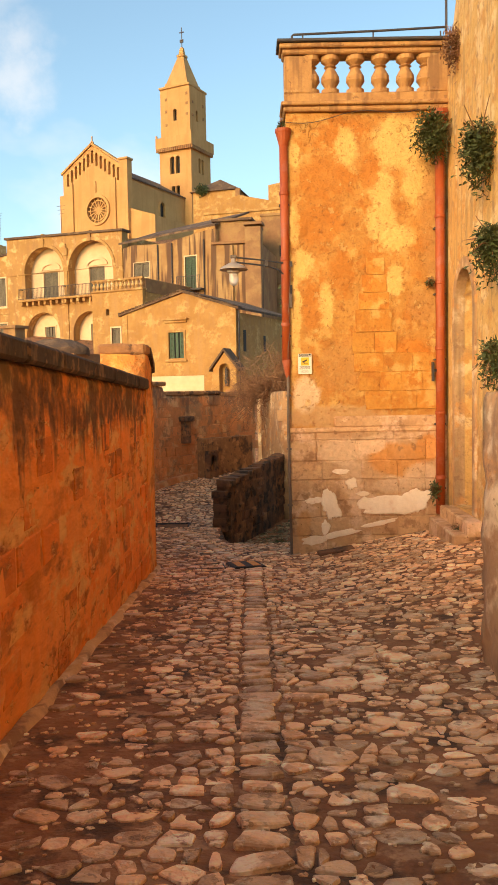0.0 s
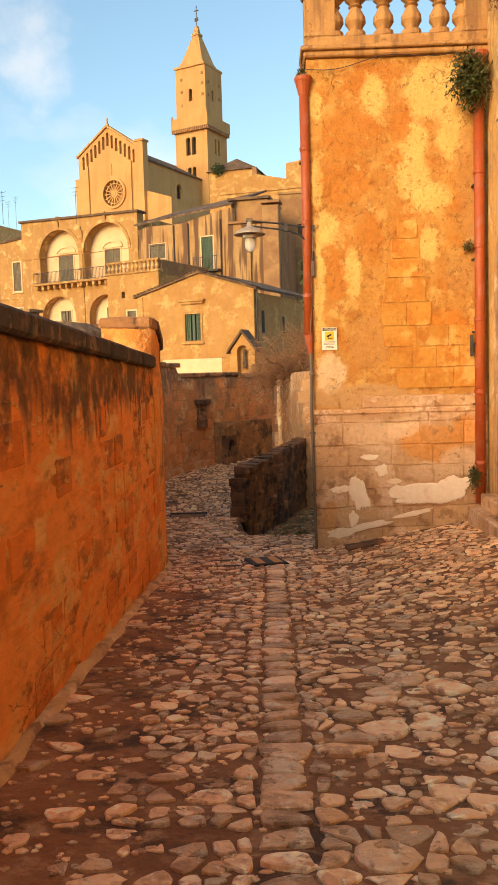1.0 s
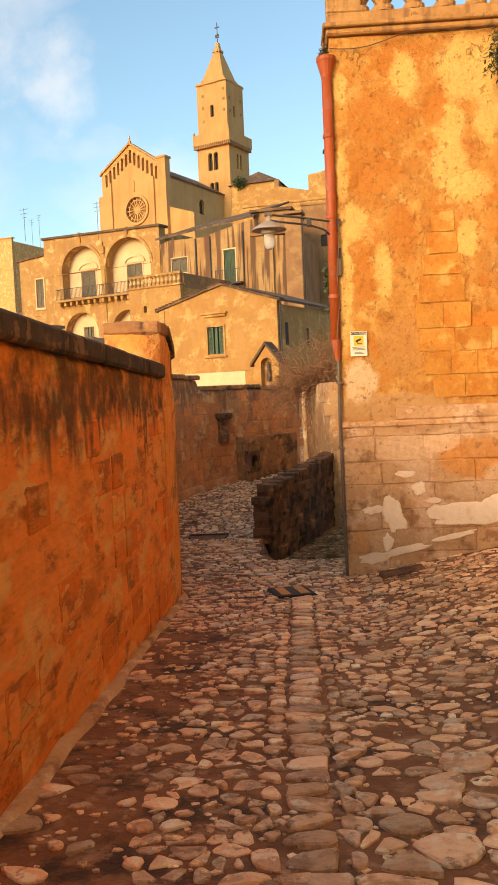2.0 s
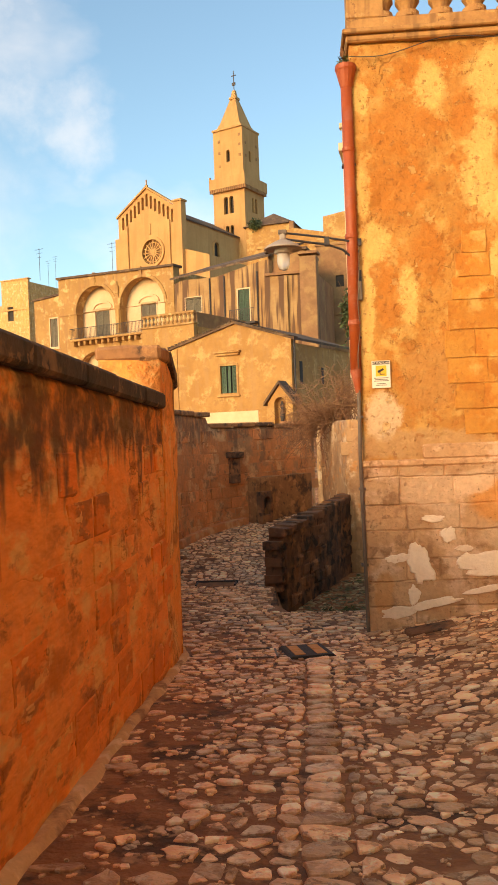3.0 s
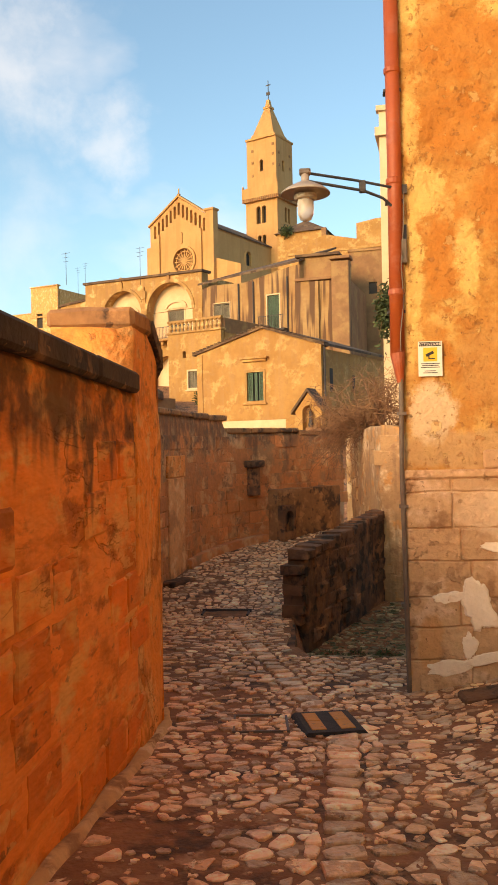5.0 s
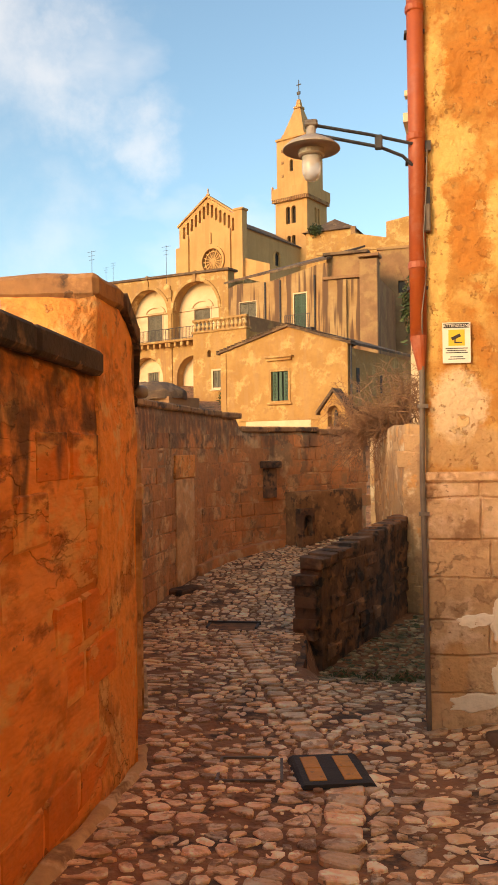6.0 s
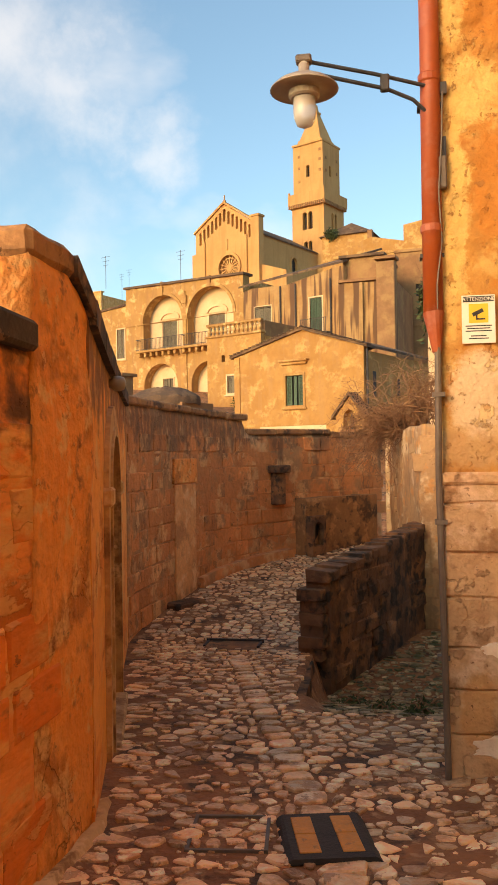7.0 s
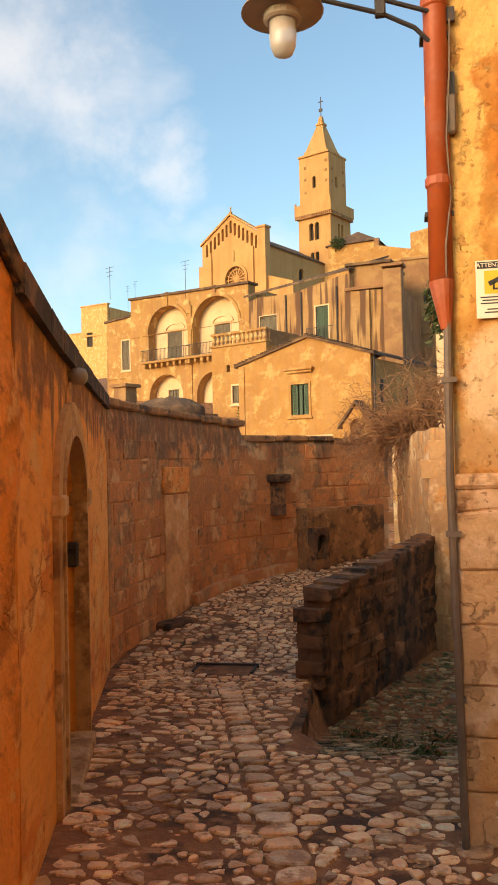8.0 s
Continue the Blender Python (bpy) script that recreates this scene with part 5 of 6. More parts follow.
Q = root("upper_house", 4.233, 90.0, 8, -15, "warm ochre upper house with parapet and chimney", "house")
add = bparts(Q)
add("front_wall", slab(bmesh.new(), rect(-9.0, 3, 0, 21.2), [rect(-4.8, -2.4, 17.6, 19.2)], 0, 0.5), M_HOUSE)
add("ledge", boxes((-9.1, 3.1, -0.15, 0.6, 21.2, 21.45)), M_HOUSE)
add("upper_wall", shape(bmesh.new(), [(-9.3, 18), (-9.3, 22.1), (-5.4, 23.4), (-2.0, 22.6), (-2.0, 24.2), (0.2, 24.5), (3, 24.4), (3, 18)], 1.2, 2.0), M_HOUSE)
add("window", boxes((-4.8, -2.4, 0.2, 0.25, 17.6, 19.2)), M_DARK)
add("chimney", boxes((-5.8, -5.3, 1.3, 1.8, 23.2, 24.2)), M_BROWN)
Qd = root("domed_house", -2.6, 97.0, 10, -15, "ochre house with a low pyramid roof", "house")
add = bparts(Qd)
add("wall", boxes((-3.6, 1.9, 0, 4, 5, 25.0)), M_HOUSE)
bm = bmesh.new()
for p in ((-3.9, -0.3, 25), (2.2, -0.3, 25), (2.2, 4.3, 25), (-3.9, 4.3, 25), (-0.8, 2, 26.8)):
    bm.verts.new(p)
bmesh.ops.convex_hull(bm, input=bm.verts)
add("roof", bm, M_ROOF)

# yellow house behind the red pipe
Y = root("yellow_house", 1.50, 30.0, -2, -8, "tall pale yellow house with a balustraded top", "house")
add = bparts(Y)
add("wall", boxes((0, 7, 0, 8, -3.5, 10.3)), M_NICHE)
add("cornice", boxes((-0.12, 7.1, -0.12, 8.1, 10.3, 10.55), (-0.08, 7.1, -0.08, 0.2, 11.05, 11.2)), M_NICHE)
for i in range(6):
    add("baluster", boxes((0.0 + i * 0.55, 0.3 + i * 0.55, 0, 0.15, 10.55, 11.05)), M_NICHE)
add("window", boxes((0.25, 0.75, -0.02, 0.05, 6.6, 7.9)), M_DARK)

# far houses on the left ridge
for nm, cx, cy, w, dp, z1, zw in (("far_house", -39.46, 120, 4.9, 8, 24.9, 19.0), ("far_house", -47.0, 130, 7, 8, 22.6, 18.0), ("far_house", -58.0, 150, 12, 9, 22.5, 18.0)):
    o = root(nm, cx, cy, 10, -20, "far pale yellow house with small dark windows", "house", "far houses on the ridge")
    add = bparts(o)
    hs = [rect(-w + 1.0 + i * 2.0, -w + 2.1 + i * 2.0, zw, zw + 2.1) for i in range(int((w - 1) / 2))]
    add("front_wall", slab(bmesh.new(), rect(-w, 0, 5, z1), hs, 0, 0.4), M_CREAM)
    add("body", boxes((-w, 0, 0.5, dp, 5, z1 - 0.4)), M_CREAM)
    for h in hs:
        add("window", boxes((h[0][0], h[2][0], 0.25, 0.3, zw, zw + 2.1)), M_DARK)
    add("ledge", boxes((-w - 0.1, 0.1, -0.12, 0.6, z1 - 4.4, z1 - 4.2)), M_CREAM)
    add("ledge", boxes((-w - 0.1, 0.1, -0.12, 0.6, z1, z1 + 0.15)), M_CREAM)

# ---- church ----
C = root("church", -23.754, 170.0, 28, -27, "romanesque church in golden stone with rose window", "church")
add = bparts(C)
gab = lambda x: 53.3 - abs(x + 8.8) * (4.6 / 7.5 if x < -8.8 else 4.6 / 6.9)
slots = []
for i in range(13):
    x = -15.6 + i * 1.08
    slots.append(arch(x, x + 0.62, gab(x + 0.3) - 3.6, gab(x + 0.3) - 0.95, 6))
rose = [(-7.7 + 2.6 * math.cos(2 * math.pi * k / 28), 39.9 + 2.6 * math.sin(2 * math.pi * k / 28)) for k in range(28)]
add("facade", slab(bmesh.new(), [(-16.6, 25), (-16.6, 48.3), (-8.8, 53.3), (-1.9, 48.7), (-1.9, 49.2), (0, 49.0), (0, 25)], [rose] + slots, 0, 0.7), M_CHURCH)
add("facade_back", boxes((-16.4, -0.2, 0.9, 1.2, 25, 48.0)), M_CHURCH)
bm = bmesh.new()
shape(bm, [(-16.4, 46), (-16.4, 48.1), (-8.8, 53.0), (-2.0, 48.5), (-2.0, 46)], 0.71, 1.0)
add("gable_back", bm, M_CHURCH)
bm = bmesh.new()
shape(bm, [(-16.9, 48.2), (-8.8, 53.4), (-1.7, 48.75), (-1.7, 49.1), (-8.8, 53.85), (-16.9, 48.6)], -0.35, 1.5)
add("gable_coping", bm, M_CHURCH)
add("corner_pier", boxes((-1.9, 0.1, -0.3, 1.4, 25, 49.3), (-2.1, 0.3, -0.5, 1.6, 49.3, 49.7)), M_CHURCH)
add("pilaster", boxes((-14.6, -13.9, -0.4, 0, 25, 46.2), bevel=0.05), M_CHURCH)
add("pilaster", boxes((-3.6, -2.9, -0.4, 0, 25, 46.0), bevel=0.05), M_CHURCH)
add("side_pier", boxes((-17.8, -16.6, 0.2, 2, 25, 44.0)), M_CHURCH)
add("finial", boxes((-8.9, -8.7, 0, 0.2, 53.8, 55.2), (-9.1, -8.5, -0.1, 0.3, 53.7, 54.1)), M_CHURCH)
rw = add("rose_window", boxes((-10.4, -5.0, 0.72, 0.8, 37.2, 42.6)), M_BROWN, "stone rose window with radiating spokes")
for r0, r1, y0 in ((2.6, 3.15, -0.35), (1.95, 2.15, 0.1), (0.0, 0.45, 0.05)):
    o = [(-7.7 + r1 * math.cos(2 * math.pi * k / 28), 39.9 + r1 * math.sin(2 * math.pi * k / 28)) for k in range(28)]
    h = [[(-7.7 + r0 * math.cos(2 * math.pi * k / 28), 39.9 + r0 * math.sin(2 * math.pi * k / 28)) for k in range(28)]] if r0 else []
    add("rose_ring", slab(bmesh.new(), o, h, y0, 0.5), M_CHURCH if r0 < 2.5 else M_CHURCH, "", rw)
for k in range(16):
    a = 2 * math.pi * k / 16
    bm = bmesh.new()
    box(bm, 0.35, 2.6, 0.12, 0.4, -0.11, 0.11, 0, Matrix.Translation((-7.7, 0, 39.9)) @ Matrix.Rotation(-a, 4, "Y"))
    add("spoke", bm, M_CHURCH, "", rw)
add("statue_niche", boxes((-8.4, -7.9, -0.25, 0.0, 43.6, 45.9), bevel=0.1), M_CHURCH)
add("nave_wall", slab(bmesh.new(), rect(1.2, 46, 25, 46.0), [arch(12.6, 14.6, 39.5, 43.3)], 0, 0.8), M_CHURCH).matrix_basis = Matrix.Translation((-0.6, 0, 0)) @ Matrix.Rotation(radians(90), 4, "Z")
bm = bmesh.new()
slab(bm, arch(12.2, 15.0, 39.2, 43.7), [arch(12.6, 14.6, 39.5, 43.3)], -0.2, 0.1)
add("nave_window", bm, M_CHURCH).matrix_basis = Matrix.Translation((-0.6, 0, 0)) @ Matrix.Rotation(radians(90), 4, "Z")
add("nave_window_pane", boxes((-1.1, -1.0, 12.5, 14.7, 39.4, 43.4)), M_DARK)
bm = bmesh.new()
shape(bm, [(-16.6, 45.6), (-8.8, 50.5), (-0.3, 45.9), (-0.3, 46.2), (-8.8, 50.9), (-16.6, 45.9)], 1.3, 46)
add("nave_roof", bm, M_ROOF)
bm = bmesh.new()
for p in ((0.0, 0.6, 39.6), (6.0, 0.6, 37.6), (6.0, 46, 37.6), (0.0, 46, 39.6), (0, 0.6, 25), (6, 0.6, 25), (0, 46, 25), (6, 46, 25)):
    bm.verts.new(p)
bmesh.ops.convex_hull(bm, input=bm.verts)
add("aisle", bm, M_CHURCH)

# ---- bell tower ----
R = root("bell_tower", -11.8, 190.0, 34, -27, "tall square bell tower in golden stone with pyramid spire", "tower")
add = bparts(R)


def tower_stage(x0, x1, y1, z0, z1, front, side, name):
    ow = slab(bmesh.new(), rect(x0, x1, z0, z1), front, 0, 0.8)
    add(name, ow, M_CHURCH)
    sw = add(name, slab(bmesh.new(), rect(0.8, y1, z0, z1), side, 0, 0.8), M_CHURCH)
    sw.matrix_basis = Matrix.Translation((x1, 0, 0)) @ Matrix.Rotation(radians(90), 4, "Z")
    add(name, boxes((x0, x0 + 0.8, 0.8, y1, z0, z1), (x0, x1 - 0.8, y1 - 0.8, y1, z0, z1)), M_CHURCH)
    add("stage_core", boxes((x0 + 1.0, x1 - 1.0, 1.0, y1 - 1.0, z0, z1)), M_DARK)


tower_stage(-8.7, -0.25, 8.9, 30, 57.2, [arch(-5.9, -4.75, 52.0, 56.0), arch(-4.4, -3.25, 52.0, 56.0), arch(-5.6, -4.65, 46.6, 49.3), arch(-4.35, -3.4, 46.6, 49.3)],
            [arch(3.3, 4.3, 52.3, 55.8), arch(4.7, 5.7, 52.3, 55.8), arch(4.2, 5.1, 46.8, 49.0)], "lower_stage")
tower_stage(-8.2, -0.35, 7.4, 60.3, 71.3, [arch(-4.75, -3.85, 63.9, 66.6)], [arch(2.7, 3.6, 63.9, 66.4)], "upper_stage")
for x, z in ((-6.9, 68.6), (-1.4, 69.2), (-1.4, 67.0), (-6.9, 65.9), (-1.4, 64.6), (-6.9, 62.9)):
    add("putlog_stone", boxes((x, x + 0.55, -0.12, 0.02, z, z + 0.6)), M_BROWN)
for yv, z in ((1.0, 67.5), (5.8, 67.8), (1.0, 64.6), (5.8, 64.9)):
    add("putlog_stone", boxes((-0.37, -0.23, yv, yv + 0.5, z, z + 0.6)), M_BROWN)
gal = add("gallery", boxes((-9.3, 0.35, -0.75, 9.6, 57.9, 60.0), (-9.15, 0.2, -0.6, 9.45, 57.2, 57.9)), M_CHURCH)
for i in range(19):
    add("corbel", boxes((-9.2 + i * 0.50, -8.93 + i * 0.50, -0.8, -0.55, 57.1, 57.95)), M_BROWN, "", gal)
for i in range(18):
    add("corbel", boxes((0.15, 0.4, -0.5 + i * 0.55, -0.2 + i * 0.55, 57.1, 57.95)), M_BROWN, "", gal)
add("parapet", boxes((-9.3, 0.35, -0.75, -0.45, 60.0, 60.3), (0.05, 0.35, -0.45, 9.6, 60.0, 60.3)), M_CHURCH)
for x in (-9.25, -0.05):
    add("gallery_pinnacle", boxes((x, x + 0.35, -0.75, -0.4, 60.2, 60.9)), M_CHURCH)
cxr, cyr = -4.28, 3.7


def frustum(hw0, hw1, z0, z1):
    bm = bmesh.new()
    for hw, z in ((hw0, z0), (hw1, z1)):
        for sx, sy in ((-1, -1), (1, -1), (1, 1), (-1, 1)):
            bm.verts.new((cxr + sx * hw, cyr + sy * hw, z))
    bmesh.ops.convex_hull(bm, input=bm.verts)
    return bm


add("top_cornice", frustum(4.05, 4.05, 71.3, 71.75), M_CHURCH)
add("spire_base", frustum(3.2, 2.9, 71.75, 72.9), M_CHURCH)
add("spire", frustum(2.75, 0.75, 72.9, 79.2), M_CHURCH)
add("spire_neck", frustum(0.95, 0.9, 79.2, 79.7), M_CHURCH)
add("lantern", frustum(0.6, 0.35, 79.7, 81.4), M_CHURCH)
add("spire_cross", boxes((cxr - 0.07, cxr + 0.07, cyr - 0.07, cyr + 0.07, 81.3, 86.0), (cxr - 0.6, cxr + 0.6, cyr - 0.07, cyr + 0.07, 84.8, 85.0), (cxr - 0.5, cxr + 0.4, cyr - 0.1, cyr + 0.1, 82.6, 83.3)), M_IRON, "black iron cross with weather vane")

# low tiled roof and ruin behind the curved wall
S = root("low_tiled_roof", -13.5, 58.0, 2, -27, "low rough tiled roof of a small shed", "shed")
add = bparts(S)
bm = lathe(bmesh.new(), [(2.3, 4.3), (2.3, 4.6), (2.25, 4.8), (2.05, 4.95), (1.8, 5.1), (1.5, 5.25), (1.1, 5.38), (0.6, 5.46)], 40)
bmesh.ops.scale(bm, vec=(1.15, 0.8, 1), verts=bm.verts)
for v in bm.verts:
    v.co.z += 0.12 * noise.noise(v.co * 3.1)
add("roof", bm, M_ROOF)
add("shed_wall", boxes((-2.4, 2.4, -1.0, 2.0, 0, 4.4)), M_BROWN)
add("chimney_block", boxes((-4.3, -3.2, -0.5, 0.5, 2, 6.4), (-4.5, -3.0, -0.7, 0.7, 6.4, 6.6)), M_BROWN)

# aerials on the roofs
for cx, cy, z, h in ((-22.8, 74, 16.6, 1.6), (-17.0, 77, 16.9, 2.2), (-37.0, 122, 24.8, 3.0), (-35.9, 122, 24.8, 3.6)):
    o = root("roof_aerial", cx, cy, z, -27, "thin grey roof aerial", "aerial", "roof aerials")
    part("mast", tube(bmesh.new(), [(0, 0, -1.2), (0, 0, h)], 0.022, 5), M_IRON, o)
    for k in range(3):
        part("rod", tube(bmesh.new(), [(-0.5 + 0.1 * k, 0, h - 0.1 - 0.35 * k), (0.5 - 0.1 * k, 0, h - 0.1 - 0.35 * k)], 0.016, 5), M_IRON, o)


# ---- plants ----
def leaf_clump(name, x, y, z, rx, ry, rz, n, size, label, droop=0.5, mat_=None):
    o = root(name, x, y, z, label=label, category="plant")
    rnd = random.Random(int(x * 100 + z * 10))
    V, F = [], []
    for _ in range(n):
        a, b = rnd.uniform(0, 2 * math.pi), rnd.uniform(-1, 1)
        r = rnd.uniform(0.35, 1.0) * (0.75 + 0.5 * noise.noise(Vector((math.cos(a) * 2 + x, math.sin(a) * 2, b * 2))))
        c = Vector((rx * r * math.cos(a) * math.sqrt(1 - b * b), ry * r * math.sin(a) * math.sqrt(1 - b * b), rz * r * b - droop * r * r * rz * 0.5))
        d = Vector((rnd.gauss(0, 1), rnd.gauss(0, 1), rnd.gauss(-0.4, 1))).normalized()
        sd = d.orthogonal().normalized() * size * rnd.uniform(0.15, 0.32)
        d = d * size * rnd.uniform(0.7, 1.5)
        k = len(V)
        V += [c, c + d * 0.5 + sd, c + d, c + d * 0.5 - sd]
        F.append((k, k + 1, k + 2, k + 3))
    me = bpy.data.meshes.new("foliage")
    me.from_pydata(V, [], F)
    me.materials.append(mat_ or M_LEAF)
    f = new("foliage", me)
    f.parent = o
    bm = bmesh.new()
    for i in range(9):
        e = Vector((rnd.uniform(-1, 1) * rx, rnd.uniform(-1, 1) * ry, rnd.uniform(-0.9, 0.9) * rz))
        tube(bm, [(0, 0, 0), e * 0.5 + Vector((0, 0, 0.04)), e], 0.012, 5, 0.004)
    part("stem", bm, M_TWIG, o)
    return o


leaf_clump("caper_bush", 2.86, 12.72, 5.45, 0.36, 0.26, 0.52, 1900, 0.07, "dark green caper bush hanging from the cornice corner")
leaf_clump("caper_bush", 2.98, 10.6, 4.6, 0.34, 0.40, 0.60, 2400, 0.07, "thick dark green bush hanging from the pale wall", 0.8)
leaf_clump("caper_bush", 2.92, 9.9, 3.25, 0.30, 0.4, 0.48, 1500, 0.07, "dark trailing plant on the pale wall", 0.9)
leaf_clump("caper_bush", 2.90, 9.7, 1.9, 0.24, 0.35, 0.45, 1000, 0.06, "thin trailing plant on the pale wall", 0.9)
leaf_clump("dry_weed", 3.08, 12.3, 6.55, 0.22, 0.25, 0.45, 900, 0.06, "dry brown weed on the parapet", 0.6, M_TWIG)
leaf_clump("wall_weed", 2.92, 12.85, -0.05, 0.10, 0.08, 0.22, 300, 0.05, "small dark weed at the foot of the pipe")
leaf_clump("wall_weed", 2.98, 11.5, -0.45, 0.15, 0.15, 0.10, 260, 0.05, "small dark weed beside the doorstep")
leaf_clump("wall_weed", 2.88, 12.95, 3.2, 0.08, 0.06, 0.09, 120, 0.05, "small dark weed growing beside the pipe")
leaf_clump("roof_weed", 0.60, 13.05, 5.68, 0.05, 0.05, 0.14, 90, 0.06, "thin weed growing out of the pipe funnel")
leaf_clump("ivy", 1.45, 28.0, 4.9, 0.35, 0.4, 1.1, 1200, 0.14, "dark green ivy on the wall behind the pipe")
leaf_clump("shrub", -8.9, 60.5, 4.6, 0.8, 0.6, 1.1, 900, 0.2, "dark shrub beside the tiled shed")
leaf_clump("roof_shrub", -4.9, 97.6, 25.3, 1.0, 1.0, 0.9, 1000, 0.3, "round dark shrub on the roof below the tower")

bush = root("bare_bush", 0.88, 23.2, 1.42, label="tangled bare reddish brown bush above the pale wall", category="bush")
rnd = random.Random(4)
for k in range(30):
    bm = bmesh.new()

    def grow(p, d, ln, r, depth):
        q = p + d * ln * 0.5 + Vector((rnd.gauss(0, 0.05), rnd.gauss(0, 0.05), rnd.gauss(0, 0.05)))
        e = p + d * ln + Vector((0, 0, -0.06 * ln))
        tube(bm, [p, q, e], r, 4, r * 0.6)
        if depth:
            for _ in range(rnd.randint(2, 4)):
                nd = (d + Vector((rnd.gauss(0, 0.7), rnd.gauss(0, 0.6), rnd.gauss(-0.25, 0.6)))).normalized()
                grow(p.lerp(q, 1.0) if rnd.random() < 0.4 else e, nd, ln * rnd.uniform(0.55, 0.9), r * 0.65, depth - 1)
    grow(Vector((rnd.uniform(-0.25, 0.5), rnd.uniform(-0.6, 0.6), -0.1)), Vector((rnd.gauss(-0.15, 0.7), rnd.gauss(-0.1, 0.4), rnd.uniform(0.2, 1.0))).normalized(), rnd.uniform(0.6, 0.85), 0.026, 4)
    part("branch", bm, M_TWIG, bush)

for q in ((0.25, 15.6, 0.22), (0.55, 14.9, 0.16), (-0.1, 16.6, 0.2), (0.7, 16.4, 0.25)):
    leaf_clump("moss_weed", q[0], q[1], float(gz(q[0], q[1])) + 0.02, q[2], q[2], 0.05, 260, 0.05, "low dark green weeds on the passage floor", 0.0)

# ---- things on the lane ----
bump = root("speed_bump", -0.385, 12.14, float(gz(-0.1, 12.2)) + 0.008, 12, "black rubber speed bump piece with two amber stripes", "speed bump")
sl = Matrix.Rotation(radians(-4.6), 4, "X")
bm = bmesh.new()
shape(bm, [(0.0, 0), (0.02, 0.02), (0.04, 0.03), (0.46, 0.03), (0.48, 0.02), (0.50, 0)], -0.64, 0.0)
bmesh.ops.transform(bm, matrix=sl, verts=bm.verts)
part("rubber_body", bm, M_RUBBER, bump)
for x0 in (0.08, 0.305):
    for k in range(2):
        bm = bmesh.new()
        box(bm, x0, x0 + 0.115, -0.57 + k * 0.26, -0.32 + k * 0.26, 0.028, 0.036, 0.004)
        bmesh.ops.transform(bm, matrix=sl, verts=bm.verts)
        part("amber_stripe", bm, M_YELLOW, bump)
drain = root("drain_cover", -2.0, 17.6, float(gz(-1.9, 17.7)) + 0.01, label="rusty iron drain cover with raised frame", category="drain cover")
part("cover", boxes((-0.05, 0.62, 0, 0.5, -0.03, 0.006), bevel=0.005), M_PARAPET, drain)
part("frame", boxes((-0.1, 0.67, 0.5, 0.54, -0.02, 0.03), (-0.08, -0.05, 0.2, 0.5, -0.02, 0.015), (0.62, 0.65, 0.2, 0.5, -0.02, 0.015)), M_IRON, drain)
hatch = root("manhole_frame", -0.80, 11.62, float(gz(-0.6, 11.8)) + 0.016, 6, "thin dark iron frame of a cobbled hatch", "manhole frame")
for q in ((0, 0.44, 0, 0.02), (0, 0.44, 0.5, 0.52), (0, 0.02, 0.02, 0.5), (0.42, 0.44, 0.02, 0.5)):
    bm = boxes((*q, -0.03, 0.012))
    bmesh.ops.transform(bm, matrix=Matrix.Rotation(radians(-4.6), 4, "X"), verts=bm.verts)
    part("frame_bar", bm, M_CONDUIT, hatch)
slab_stone = root("stone_slab", 0.95, 12.35, float(gz(1.2, 12.5)), 8, "dark flat stone slab against the house foot", "slab")
bm = bmesh.new()
box(bm, 0.1, 0.68, 0, 0.30, -0.1, 0.012, 0.02)
for v in bm.verts:
    v.co += Vector((noise.noise(v.co * 4), noise.noise(v.co * 4 + Vector((5, 0, 0))), 0.4 * noise.noise(v.co * 6))) * 0.04
    v.co.z += 0.12 * v.co.x
part("slab_body", bm, M_PARAPET, slab_stone)

# ---- details of the curved wall ----
spout = root("stone_spout", -1.84, 23.44, 0.62, 48, "stone spout bracket on the lane wall", "spout")
part("spout_block", boxes((-0.2, 0.2, -0.24, 0.1, 0.10, 0.25), (-0.13, 0.13, -0.16, 0.1, -0.52, 0.10), bevel=0.02), M_PARAPET, spout)
ledge_wall = root("wall_ledge", -1.2, 23.9, -0.9, label="low projecting dark ledge wall along the lane", category="wall", kind="structure")
part("ledge_body", at(ledge_wall, rough_wall([(-1.28, 23.62), (-1.12, 23.8), (-0.62, 24.38), (0.1, 25.25)], lambda x, y: -1.6, lambda x, y: 0.20, 0.5, 0.07, 26, 0.045, 6.0)), M_CAP, ledge_wall)
trough = root("stone_box", -1.14, 23.78, -0.85, 50, "small weathered stone box with a dark opening", "stone box")
part("box_body", slab(bmesh.new(), rect(-0.19, 0.19, -0.1, 0.70), [arch(-0.12, 0.12, 0.12, 0.58)], -0.16, 0.1), M_PARAPET, trough)
part("box_inside", boxes((-0.17, 0.17, 0.0, 0.08, 0, 0.68)), M_DARK, trough)

ia = along(CURVE_S, 2.62)
panel_m = Matrix.Translation((ia[0], ia[1], 0)) @ Matrix.Rotation(ia[2], 4, "Z")
# panel of brighter orange than the wall, with a paler strip below
part("plaster_infill", at(curve_wall, (lambda b: box(b, -0.50, 0.50, -0.046, 0.1, 0.64, 1.04, 0.012, panel_m))(bmesh.new())), M_PIER, curve_wall, "smooth orange panel on the lane wall")
part("plaster_column", at(curve_wall, (lambda b: box(b, -0.46, 0.46, -0.038, 0.1, -1.35, 0.62, 0.012, panel_m))(bmesh.new())), M_COLUMN, curve_wall, "paler strip below the orange panel")
bench = root("stone_kerb", -2.6, 21.9, -1.1, label="low worn stone kerb along the wall foot", category="kerb", kind="structure")
